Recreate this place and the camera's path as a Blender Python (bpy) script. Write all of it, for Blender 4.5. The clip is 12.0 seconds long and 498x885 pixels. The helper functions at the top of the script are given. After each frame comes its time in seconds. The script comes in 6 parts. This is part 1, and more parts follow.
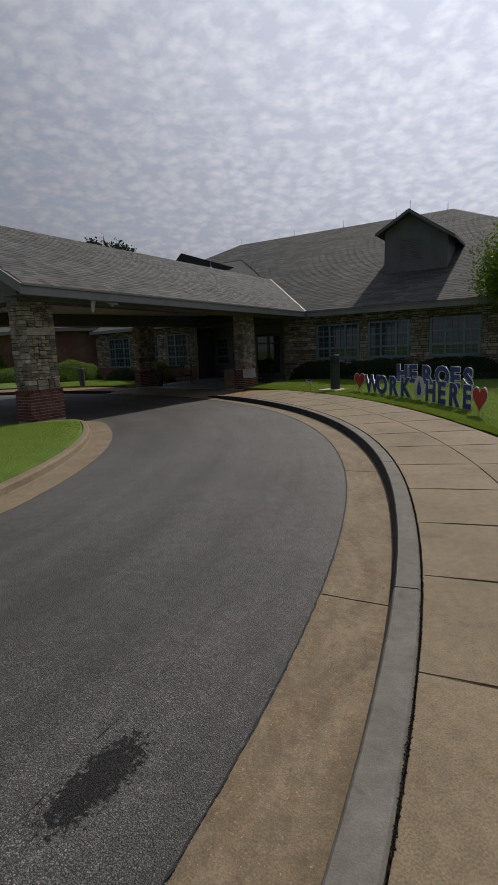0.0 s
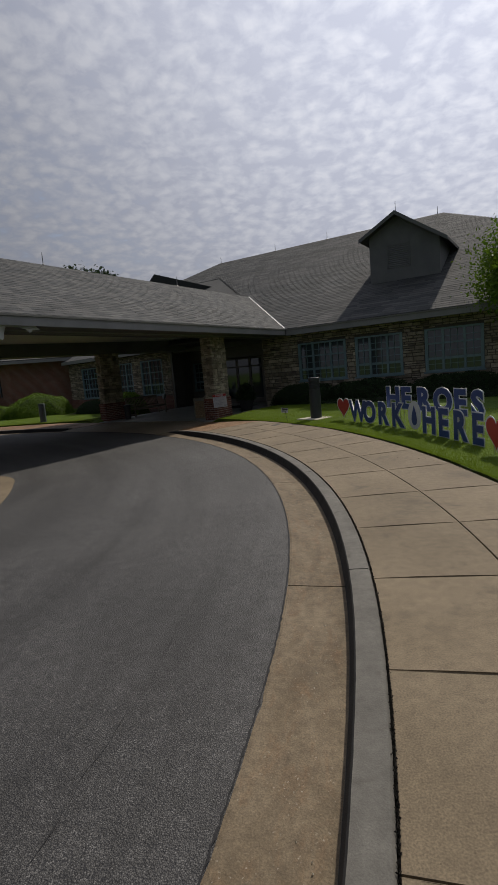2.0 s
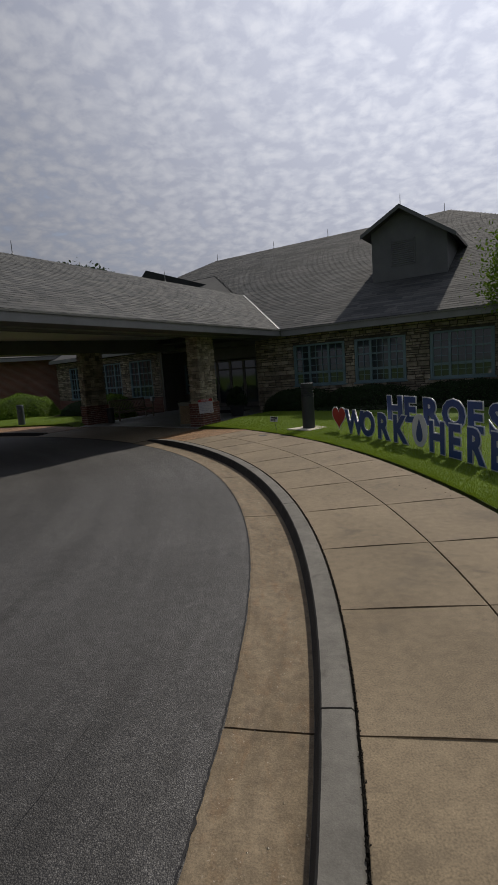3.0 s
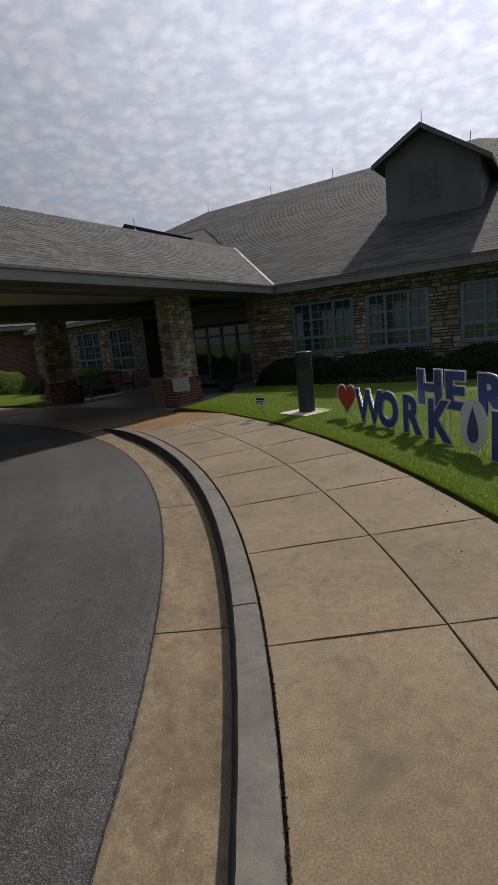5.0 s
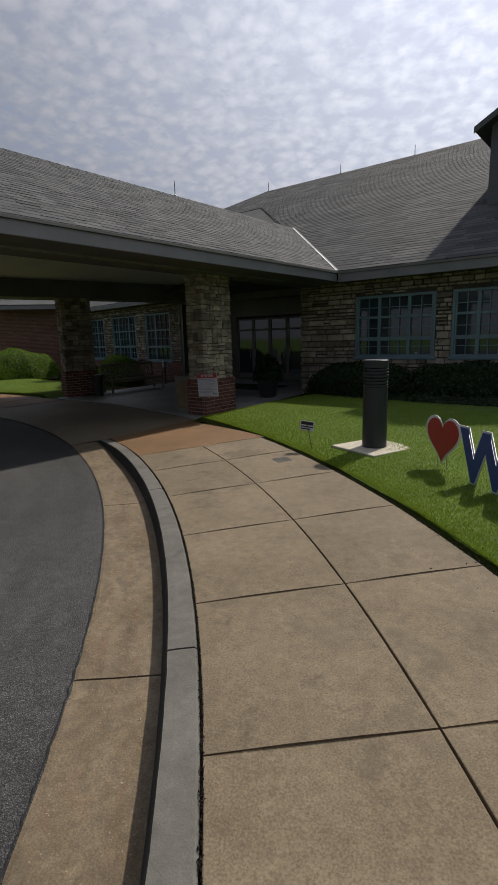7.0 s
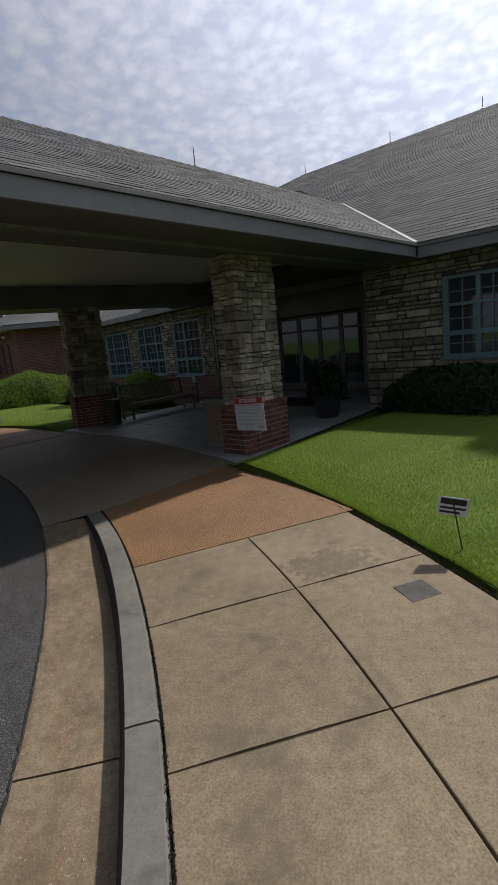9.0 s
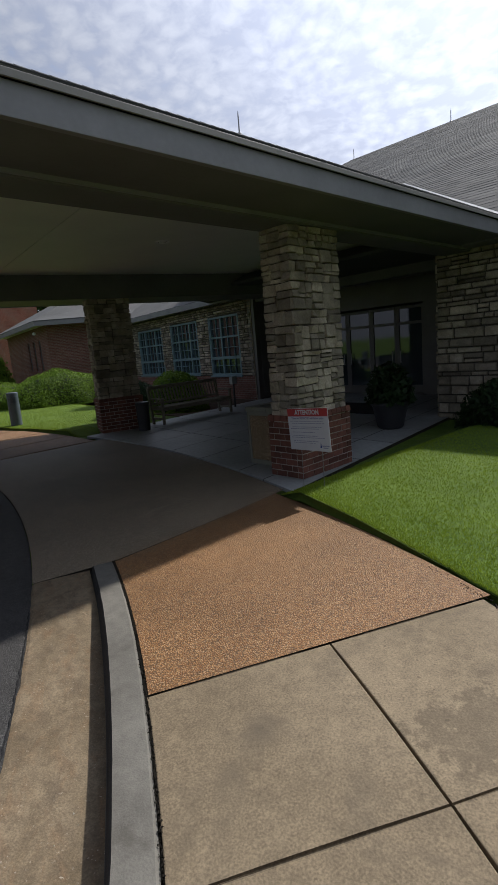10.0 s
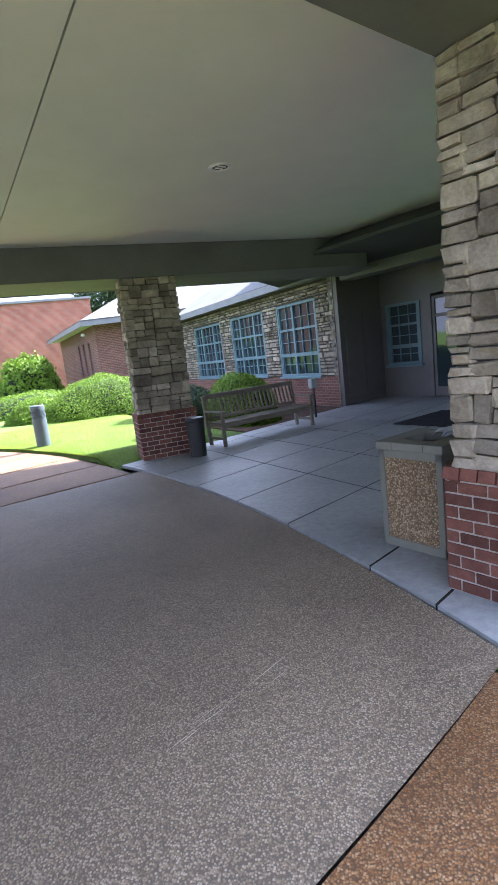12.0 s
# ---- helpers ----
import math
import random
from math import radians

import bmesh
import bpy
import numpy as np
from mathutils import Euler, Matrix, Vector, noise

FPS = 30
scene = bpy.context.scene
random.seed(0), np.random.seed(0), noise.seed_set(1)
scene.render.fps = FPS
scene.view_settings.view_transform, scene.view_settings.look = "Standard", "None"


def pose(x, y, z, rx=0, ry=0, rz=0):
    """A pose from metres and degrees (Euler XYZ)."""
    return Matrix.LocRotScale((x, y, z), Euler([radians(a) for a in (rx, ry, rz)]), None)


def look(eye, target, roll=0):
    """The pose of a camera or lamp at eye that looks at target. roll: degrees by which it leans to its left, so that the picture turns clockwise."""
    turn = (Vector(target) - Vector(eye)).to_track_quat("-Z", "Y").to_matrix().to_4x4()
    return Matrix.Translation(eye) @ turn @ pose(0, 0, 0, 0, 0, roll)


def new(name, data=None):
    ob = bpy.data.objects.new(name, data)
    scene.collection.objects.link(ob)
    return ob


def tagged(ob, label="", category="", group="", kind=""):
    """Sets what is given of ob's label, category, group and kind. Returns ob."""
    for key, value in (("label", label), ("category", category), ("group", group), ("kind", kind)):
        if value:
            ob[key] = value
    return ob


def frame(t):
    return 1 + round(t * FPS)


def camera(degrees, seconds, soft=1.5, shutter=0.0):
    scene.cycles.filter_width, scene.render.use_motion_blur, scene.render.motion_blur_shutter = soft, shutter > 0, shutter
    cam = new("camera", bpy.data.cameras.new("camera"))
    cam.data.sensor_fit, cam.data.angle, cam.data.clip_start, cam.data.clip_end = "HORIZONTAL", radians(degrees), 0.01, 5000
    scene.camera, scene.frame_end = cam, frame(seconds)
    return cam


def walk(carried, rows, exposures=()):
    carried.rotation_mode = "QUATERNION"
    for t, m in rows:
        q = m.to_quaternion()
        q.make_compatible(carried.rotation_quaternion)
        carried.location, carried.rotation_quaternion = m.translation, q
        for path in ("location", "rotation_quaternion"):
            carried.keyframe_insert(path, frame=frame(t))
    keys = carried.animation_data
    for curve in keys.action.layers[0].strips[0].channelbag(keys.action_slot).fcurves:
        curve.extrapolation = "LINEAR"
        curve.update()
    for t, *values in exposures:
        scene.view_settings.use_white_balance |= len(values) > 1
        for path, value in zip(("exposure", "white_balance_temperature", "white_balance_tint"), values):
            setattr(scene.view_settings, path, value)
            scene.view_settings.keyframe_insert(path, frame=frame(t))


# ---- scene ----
cam = camera(52.6, 12.0)
PATH = [
    (0, (-0.813, -0.407, 1.559), (-0.84, 1.561, 1.201), -2.4),
    (0.5, (-0.453, 0.245, 1.54), (-0.437, 2.213, 1.185), -3.8),
    (1, (-0.24, 0.939, 1.555), (-0.237, 2.908, 1.202), -4.9),
    (1.5, (0.029, 1.756, 1.574), (0.068, 3.732, 1.273), -4.6),
    (2, (0.26, 2.498, 1.601), (0.226, 4.478, 1.327), -5.0),
    (2.5, (0.439, 3.283, 1.604), (0.395, 5.264, 1.332), -3.3),
    (3, (0.677, 4.042, 1.632), (0.641, 6.023, 1.364), -4.1),
    (3.2, (0.724, 4.268, 1.641), (0.681, 6.25, 1.379), -4.1),
    (4.8, (1.192, 6.987, 1.574), (1.111, 8.947, 1.18), -5.6),
    (5, (1.248, 7.321, 1.597), (1.167, 9.28, 1.204), -5.5),
    (5.5, (1.362, 8.107, 1.625), (1.218, 10.062, 1.227), -6.0),
    (6, (1.325, 8.915, 1.582), (1.113, 10.861, 1.171), -4.9),
    (6.5, (1.322, 9.752, 1.6), (1.104, 11.698, 1.192), -3.7),
    (7, (1.232, 10.425, 1.617), (0.976, 12.367, 1.213), -1.6),
    (7.2, (1.162, 10.732, 1.584), (0.905, 12.674, 1.178), -2.2),
    (8.8, (0.568, 13.466, 1.625), (0.207, 15.396, 1.244), -5.0),
    (9, (0.501, 13.798, 1.641), (0.083, 15.718, 1.266), -5.4),
    (9.5, (0.178, 14.542, 1.612), (-0.39, 16.424, 1.248), -5.3),
    (10, (-0.108, 15.317, 1.623), (-0.647, 17.208, 1.257), -4.9),
    (10.5, (-0.445, 16.068, 1.685), (-1.178, 17.895, 1.331), -5.5),
    (11, (-0.858, 16.839, 1.647), (-1.624, 18.651, 1.288), -6.0),
    (11.5, (-1.174, 17.677, 1.669), (-1.924, 19.501, 1.339), -6.4),
    (12, (-1.555, 18.466, 1.571), (-2.318, 20.282, 1.224), -6.7),
]
EXPOSURES = [(0.0, -0.11, 6550, 11), (1.0, -0.14, 6550, 11), (3.0, -0.19, 6550, 11), (5.0, 0.11, 6550, 11), (7.0, 0.16, 6450, 11), (9.0, 0.36, 6250, 11), (9.5, 0.46, 6200, 11), (10.0, 0.61, 6100, 11), (10.5, 0.92, 5700, 10), (11.0, 1.5, 5350, 9), (11.5, 2.15, 5050, 11), (12.0, 3.55, 5450, 18)]
walk(cam, [(t, look(eye, target, roll)) for t, eye, target, roll in PATH], EXPOSURES)
# ---- light ----
SUN = Vector((0.404, 0.596, 0.735)).normalized()      # towards the sun
world = bpy.data.worlds.new("sky")
scene.world = world
world.use_nodes = True


class Nodes:
    """A short way to write node trees."""

    def __init__(self, tree):
        self.tree = tree
        tree.nodes.clear()

    def add(self, kind, inputs=(), **props):
        n = self.tree.nodes.new(kind)
        for k, val in props.items():
            if k == "operation": n.operation = val
            elif k == "blend_type": n.blend_type = val
            elif k == "data_type": n.data_type = val
            elif k == "feature": n.feature = val
            elif k == "sky_type": n.sky_type = val
            elif k == "noise_type": n.noise_type = val
            elif k == "attribute_name": n.attribute_name = val
        for k, val in dict(inputs).items():
            if isinstance(val, bpy.types.NodeSocket):
                self.tree.links.new(val, n.inputs[k])
            else:
                n.inputs[k].default_value = val
        return n

    def math(self, op, a, b=0.0, clamp=False):
        n = self.add("ShaderNodeMath", {0: a, 1: b}, operation=op)
        n.use_clamp = clamp
        return n.outputs[0]

    def vmath(self, op, a, b=(0, 0, 0)):
        n = self.add("ShaderNodeVectorMath", {0: a, 1: b}, operation=op)
        return n.outputs["Value"] if op == "DOT_PRODUCT" else n.outputs[0]

    def noise(self, vec, scale, detail=4.0, rough=0.55, dist=0.0):
        return self.add("ShaderNodeTexNoise", {"Vector": vec, "Scale": scale, "Detail": detail, "Roughness": rough, "Distortion": dist}).outputs["Fac"]

    def ramp(self, fac, stops):
        n = self.add("ShaderNodeValToRGB", {"Fac": fac})
        while len(n.color_ramp.elements) < len(stops):
            n.color_ramp.elements.new(0.5)
        for e, (pos, col) in zip(n.color_ramp.elements, stops):
            e.position = pos
            e.color = (*col, 1) if len(col) == 3 else col
        return n.outputs["Color"]

    def mix(self, fac, a, b, mode="MIX"):
        n = self.add("ShaderNodeMix", {}, data_type="RGBA", blend_type=mode)
        for idx, val in ((0, fac), (6, a), (7, b)):
            if isinstance(val, bpy.types.NodeSocket):
                self.tree.links.new(val, n.inputs[idx])
            elif idx == 0:
                n.inputs[0].default_value = val
            else:
                n.inputs[idx].default_value = (*val, 1) if len(val) == 3 else val
        return n.outputs[2]


def build_sky():
    k = Nodes(world.node_tree)
    sky = k.add("ShaderNodeTexSky", sky_type="NISHITA")
    sky.sun_disc = False
    sky.sun_elevation = math.asin(SUN.z)
    sky.sun_rotation = math.atan2(SUN.x, SUN.y)
    sky.air_density, sky.dust_density = 1.0, 2.0
    d = k.add("ShaderNodeTexCoord").outputs["Generated"]
    sep = k.add("ShaderNodeSeparateXYZ", {0: d})
    up = k.math("MAXIMUM", sep.outputs["Z"], 0.0)
    h = k.math("ADD", up, 0.24)
    flat = k.add("ShaderNodeCombineXYZ", {"X": k.math("DIVIDE", sep.outputs["X"], h), "Y": k.math("DIVIDE", sep.outputs["Y"], h)}).outputs[0]
    warp = k.add("ShaderNodeTexNoise", {"Vector": flat, "Scale": 5.0, "Detail": 3.0}).outputs["Color"]
    wv = k.vmath("ADD", flat, k.vmath("SCALE", warp))
    wv.node.inputs[1].links[0].from_node.inputs["Scale"].default_value = 0.07
    big = k.noise(flat, 1.1, 3)
    vor = k.add("ShaderNodeTexVoronoi", {"Vector": wv, "Scale": 20.0, "Smoothness": 0.6}, feature="SMOOTH_F1").outputs["Distance"]
    cells = k.math("ADD", k.math("MULTIPLY", k.noise(wv, 24, 6, 0.6, 0.3), 0.52), k.math("MULTIPLY", k.math("SUBTRACT", 0.88, vor), 0.48))
    fine = k.noise(wv, 48, 4, 0.6)
    dens = k.math("ADD", k.math("MULTIPLY", cells, 0.9), k.math("ADD", k.math("MULTIPLY", big, 0.75), k.math("MULTIPLY", fine, 0.16)))
    glow = k.vmath("DOT_PRODUCT", d, tuple(SUN))
    glow = k.math("MAXIMUM", glow, 0.0)
    near = k.math("POWER", glow, 3.5)
    dens = k.math("ADD", dens, k.math("SUBTRACT", k.math("MULTIPLY", near, 0.62), 0.10))
    # thin veil towards the horizon
    veil = k.math("POWER", k.math("SUBTRACT", 1.0, up, True), 5.0)
    dens = k.math("ADD", dens, k.math("MULTIPLY", veil, 0.25))
    cover = k.ramp(dens, [(0.50, (0.32,) * 3), (0.72, (0.84,) * 3), (0.94, (1,) * 3)])
    tone = k.ramp(k.math("ADD", k.math("MULTIPLY", cells, 0.85), k.math("MULTIPLY", fine, 0.2)), [(0.38, (0.50, 0.53, 0.63)), (0.50, (0.57, 0.60, 0.69)), (0.64, (0.65, 0.675, 0.75))])
    lit = k.math("ADD", k.math("MULTIPLY", near, 1.4), 0.345)
    cloud = k.add("ShaderNodeBackground", {"Color": tone, "Strength": lit})
    blue = k.add("ShaderNodeBackground", {"Color": sky.outputs[0], "Strength": 0.095})
    mixed = k.add("ShaderNodeMixShader", {0: cover, 1: blue.outputs[0], 2: cloud.outputs[0]})
    k.add("ShaderNodeOutputWorld", {"Surface": mixed.outputs[0]})


build_sky()
sun_data = bpy.data.lights.new("sun", "SUN")
sun_data.energy, sun_data.angle, sun_data.color = 3.6, radians(1.6), (1.0, 0.92, 0.80)
sun = new("sun", sun_data)
sun.matrix_world = look(SUN * 100, (0, 0, 0))


# ---- materials ----
def material(name, rough=0.8, metal=0.0, spec=0.5):
    m = bpy.data.materials.new(name)
    m.use_nodes = True
    k = Nodes(m.node_tree)
    b = k.add("ShaderNodeBsdfPrincipled", {"Roughness": rough, "Metallic": metal, "Specular IOR Level": spec})
    k.add("ShaderNodeOutputMaterial", {"Surface": b.outputs[0]})
    k.pos = k.add("ShaderNodeNewGeometry").outputs["Position"]
    k.bsdf = b
    return m, k


def put(k, socket, val):
    k.tree.links.new(val, k.bsdf.inputs[socket])


def bump(k, height, dist, strength=0.6):
    put(k, "Normal", k.add("ShaderNodeBump", {"Height": height, "Distance": dist, "Strength": strength}).outputs[0])


def mottled(name, dark, light, scale=1.5, grain=60, rough=0.85, depth=0.004, grain_amt=0.35, spec=0.4, per_piece=0.0, stain=None, strength=0.6, spots=0.0, patch=None):
    """A worn mineral or painted surface: broad stains, fine grain, small relief."""
    m, k = material(name, rough, spec=spec)
    a = k.noise(k.pos, scale, 6, 0.6)
    g = k.noise(k.pos, grain, 3, 0.6)
    col = k.mix(k.ramp(a, [(0.3, (0,) * 3), (0.7, (1,) * 3)]), dark, light)
    col = k.mix(grain_amt, col, k.mix(g, (0.02, 0.02, 0.02), (1, 1, 1)), "OVERLAY")
    mid = k.noise(k.pos, 14.0, 5, 0.65)
    col = k.mix(1.0, col, k.ramp(mid, [(0.28, (0.80,) * 3), (0.72, (1.16,) * 3)]), "MULTIPLY")
    if stain:
        s = k.noise(k.pos, stain[1], 4, 0.65, 0.4)
        col = k.mix(k.ramp(s, [(stain[2], (0,) * 3), (stain[2] + 0.16, (stain[3],) * 3)]), col, stain[0])
    if spots:
        w = k.noise(k.pos, 2.6, 5, 0.7, 0.6)
        col = k.mix(k.ramp(w, [(0.60, (0,) * 3), (0.74, (spots,) * 3)]), col, tuple(0.4 * c for c in dark))
        f = k.noise(k.pos, 38, 2, 0.5)
        col = k.mix(k.ramp(f, [(0.70, (0,) * 3), (0.76, (spots,) * 3)]), col, tuple(0.45 * c for c in dark))
    if patch:
        col = k.mix(blot(k, patch, 14, 2.6, 0.42), col, tuple(0.42 * c for c in dark))
    if per_piece:
        rnd = k.add("ShaderNodeObjectInfo").outputs["Random"]
        isl = k.add("ShaderNodeNewGeometry").outputs["Random Per Island"]
        r = k.math("FRACT", k.math("ADD", rnd, isl))
        fac = k.math("ADD", k.math("MULTIPLY", r, 2 * per_piece), 1 - per_piece)
        col = k.mix(1.0, col, k.add("ShaderNodeCombineColor", {0: fac, 1: fac, 2: fac}).outputs[0], "MULTIPLY")
    put(k, "Base Color", col)
    bump(k, k.math("ADD", g, k.math("MULTIPLY", a, 0.5)), depth, strength)
    return m


def blot(k, spec, scale, ragged, most):
    """Mask of one ragged oval stain: ((x, y), angle, half length, half width)."""
    (ox, oy), ang, la, lb = spec
    q = k.add("ShaderNodeSeparateXYZ", {0: k.vmath("SUBTRACT", k.pos, (ox, oy, 0))})
    c, sn = math.cos(ang), math.sin(ang)
    ea = k.math("DIVIDE", k.math("ADD", k.math("MULTIPLY", q.outputs["X"], c), k.math("MULTIPLY", q.outputs["Y"], sn)), la)
    eb = k.math("DIVIDE", k.math("SUBTRACT", k.math("MULTIPLY", q.outputs["Y"], c), k.math("MULTIPLY", q.outputs["X"], sn)), lb)
    dd = k.math("SQRT", k.math("ADD", k.math("MULTIPLY", ea, ea), k.math("MULTIPLY", eb, eb)))
    dd = k.math("ADD", dd, k.math("MULTIPLY", k.math("SUBTRACT", k.noise(k.pos, scale, 5, 0.7), 0.5), ragged))
    return k.ramp(k.math("MULTIPLY", dd, 0.8), [(0.66, (most,) * 3), (0.90, (0,) * 3)])


def along_drive(k, across, along):
    """Coordinates that run with the drive's curve, for wear drawn out by wheels and water."""
    q = k.add("ShaderNodeSeparateXYZ", {0: k.vmath("SUBTRACT", k.pos, (-15.855, 8.40, 0))})
    rad = k.math("SQRT", k.math("ADD", k.math("MULTIPLY", q.outputs["X"], q.outputs["X"]), k.math("MULTIPLY", q.outputs["Y"], q.outputs["Y"])))
    arc = k.math("MULTIPLY", k.math("ARCTAN2", q.outputs["Y"], q.outputs["X"]), 16.6)
    return k.add("ShaderNodeCombineXYZ", {"X": k.math("MULTIPLY", rad, across), "Y": k.math("MULTIPLY", arc, along)}).outputs[0]


def gravelly(name, bed, tones, size, depth, rough=0.75, wet=None, scale2=0.6, spec=0.4, oil=None):
    """Small stones in a bed: asphalt or exposed aggregate."""
    m, k = material(name, rough, spec=spec)
    vo = k.add("ShaderNodeTexVoronoi", {"Vector": k.pos, "Scale": 1.0 / size}, feature="F1")
    r = k.add("ShaderNodeSeparateColor", {0: vo.outputs["Color"]}).outputs[0]
    col = k.ramp(r, [(i / max(1, len(tones) - 1), c) for i, c in enumerate(tones)])
    gap = k.ramp(vo.outputs["Distance"], [(0.40, (0,) * 3), (0.70, (1,) * 3)])
    col = k.mix(gap, col, bed)
    broad = k.noise(k.pos, scale2, 5, 0.6)
    col = k.mix(1.0, col, k.ramp(broad, [(0.3, (0.72,) * 3), (0.7, (1.15,) * 3)]), "MULTIPLY")
    if oil:
        lane = k.noise(along_drive(k, 1.6, 0.12), 1.0, 5, 0.6, 0.3)
        col = k.mix(1.0, col, k.ramp(lane, [(0.34, (0.70,) * 3), (0.66, (1.32,) * 3)]), "MULTIPLY")
        patchy = k.noise(k.pos, 9.0, 4, 0.7)
        col = k.mix(1.0, col, k.ramp(patchy, [(0.32, (0.74,) * 3), (0.68, (1.22,) * 3)]), "MULTIPLY")
        spill = blot(k, oil, 34, 2.6, 0.82)
        col = k.mix(spill, col, (0.004, 0.004, 0.0045))
        put(k, "Specular IOR Level", k.math("SUBTRACT", spec, k.math("MULTIPLY", spill, spec * 0.8)))
    if wet:
        col = k.mix(k.ramp(k.noise(k.pos, wet[0], 4), [(wet[1], (0,) * 3), (wet[1] + 0.1, (wet[2],) * 3)]), col, (0.012, 0.012, 0.013))
    put(k, "Base Color", col)
    hgt = k.math("SUBTRACT", k.math("MULTIPLY", r, 0.5), vo.outputs["Distance"])
    bump(k, hgt, depth, 0.8)
    return m


def leafy(name, dark, light, rough=0.5):
    m, k = material(name, rough, spec=0.2)
    isl = k.add("ShaderNodeNewGeometry").outputs["Random Per Island"]
    broad = k.noise(k.pos, 1.3, 4)
    col = k.mix(k.math("MULTIPLY", k.math("ADD", isl, broad), 0.5), dark, light)
    put(k, "Base Color", col)
    k.bsdf.inputs["Subsurface Weight"].default_value = 0.0
    tr = k.add("ShaderNodeBsdfTranslucent", {"Color": col})
    mx = k.add("ShaderNodeMixShader", {0: 0.3, 1: k.bsdf.outputs[0], 2: tr.outputs[0]})
    out = [n for n in k.tree.nodes if n.type == "OUTPUT_MATERIAL"][0]
    k.tree.links.new(mx.outputs[0], out.inputs[0])
    return m


def plain(name, col, rough=0.5, metal=0.0, grain=25, amt=0.12, depth=0.0008, broad=1.0):
    m, k = material(name, rough, metal)
    g = k.noise(k.pos, grain, 4)
    big = k.noise(k.pos, 1.7, 4)
    c = k.mix(amt, col, k.mix(g, (0.1,) * 3, (0.95,) * 3), "OVERLAY")
    c = k.mix(1.0, c, k.ramp(big, [(0.3, (1 - 0.15 * broad,) * 3), (0.7, (1 + 0.08 * broad,) * 3)]), "MULTIPLY")
    put(k, "Base Color", c)
    bump(k, g, depth, 0.5)
    return m


def wooden(name, dark, light):
    m, k = material(name, 0.7)
    st = k.vmath("MULTIPLY", k.add("ShaderNodeTexCoord").outputs["Object"], (3, 40, 40))
    a = k.noise(st, 2.0, 5, 0.6)
    col = k.mix(k.ramp(a, [(0.3, (0,) * 3), (0.7, (1,) * 3)]), dark, light)
    put(k, "Base Color", col)
    bump(k, a, 0.002, 0.5)
    return m


def shingled(name, tones):
    """Asphalt shingles; the tabs are geometry, this gives granules and streaks."""
    m, k = material(name, 0.9, spec=0.3)
    rnd = k.add("ShaderNodeObjectInfo").outputs["Random"]
    isl = k.add("ShaderNodeNewGeometry").outputs["Random Per Island"]
    r = k.math("FRACT", k.math("ADD", rnd, isl))
    col = k.ramp(r, [(0.0, tones[0]), (0.5, tones[1]), (1.0, tones[2])])
    g = k.noise(k.pos, 160, 2)
    col = k.mix(0.45, col, k.mix(g, (0.05,) * 3, (0.95,) * 3), "OVERLAY")
    st = k.noise(k.pos, 0.7, 4)
    col = k.mix(1.0, col, k.ramp(st, [(0.3, (0.8,) * 3), (0.7, (1.12,) * 3)]), "MULTIPLY")
    put(k, "Base Color", col)
    bump(k, g, 0.002, 0.6)
    return m


def bricked(name, one, two, mortar, length=0.2, height=0.075):
    """Brickwork too far off to be laid brick by brick; runs along the object's x, up its z."""
    m, k = material(name, 0.9)
    o = k.add("ShaderNodeTexCoord").outputs["Object"]
    s = k.add("ShaderNodeSeparateXYZ", {0: o})
    vec = k.add("ShaderNodeCombineXYZ", {"X": s.outputs["X"], "Y": s.outputs["Z"]}).outputs[0]
    n = k.add("ShaderNodeTexBrick", {"Vector": vec, "Color1": (*one, 1), "Color2": (*two, 1), "Mortar": (*mortar, 1), "Scale": 1.0, "Mortar Size": 0.006,
                                     "Brick Width": length, "Row Height": height, "Bias": -0.1})
    st = k.noise(k.pos, 0.8, 5)
    col = k.mix(1.0, n.outputs["Color"], k.ramp(st, [(0.3, (0.75,) * 3), (0.7, (1.15,) * 3)]), "MULTIPLY")
    g = k.noise(k.pos, 40, 3)
    col = k.mix(0.25, col, k.mix(g, (0.05,) * 3, (0.95,) * 3), "OVERLAY")
    put(k, "Base Color", col)
    bump(k, k.math("SUBTRACT", k.math("MULTIPLY", g, 0.3), n.outputs["Fac"]), 0.006, 0.7)
    return m


def glassy(name, tint=(0.02, 0.03, 0.035)):
    m, k = material(name, 0.04, spec=0.9)
    put(k, "Base Color", k.mix(k.noise(k.pos, 0.8, 2), tint, tuple(c * 2 for c in tint)))
    wob = k.noise(k.pos, 2.5, 2)
    bump(k, wob, 0.004, 0.15)
    return m


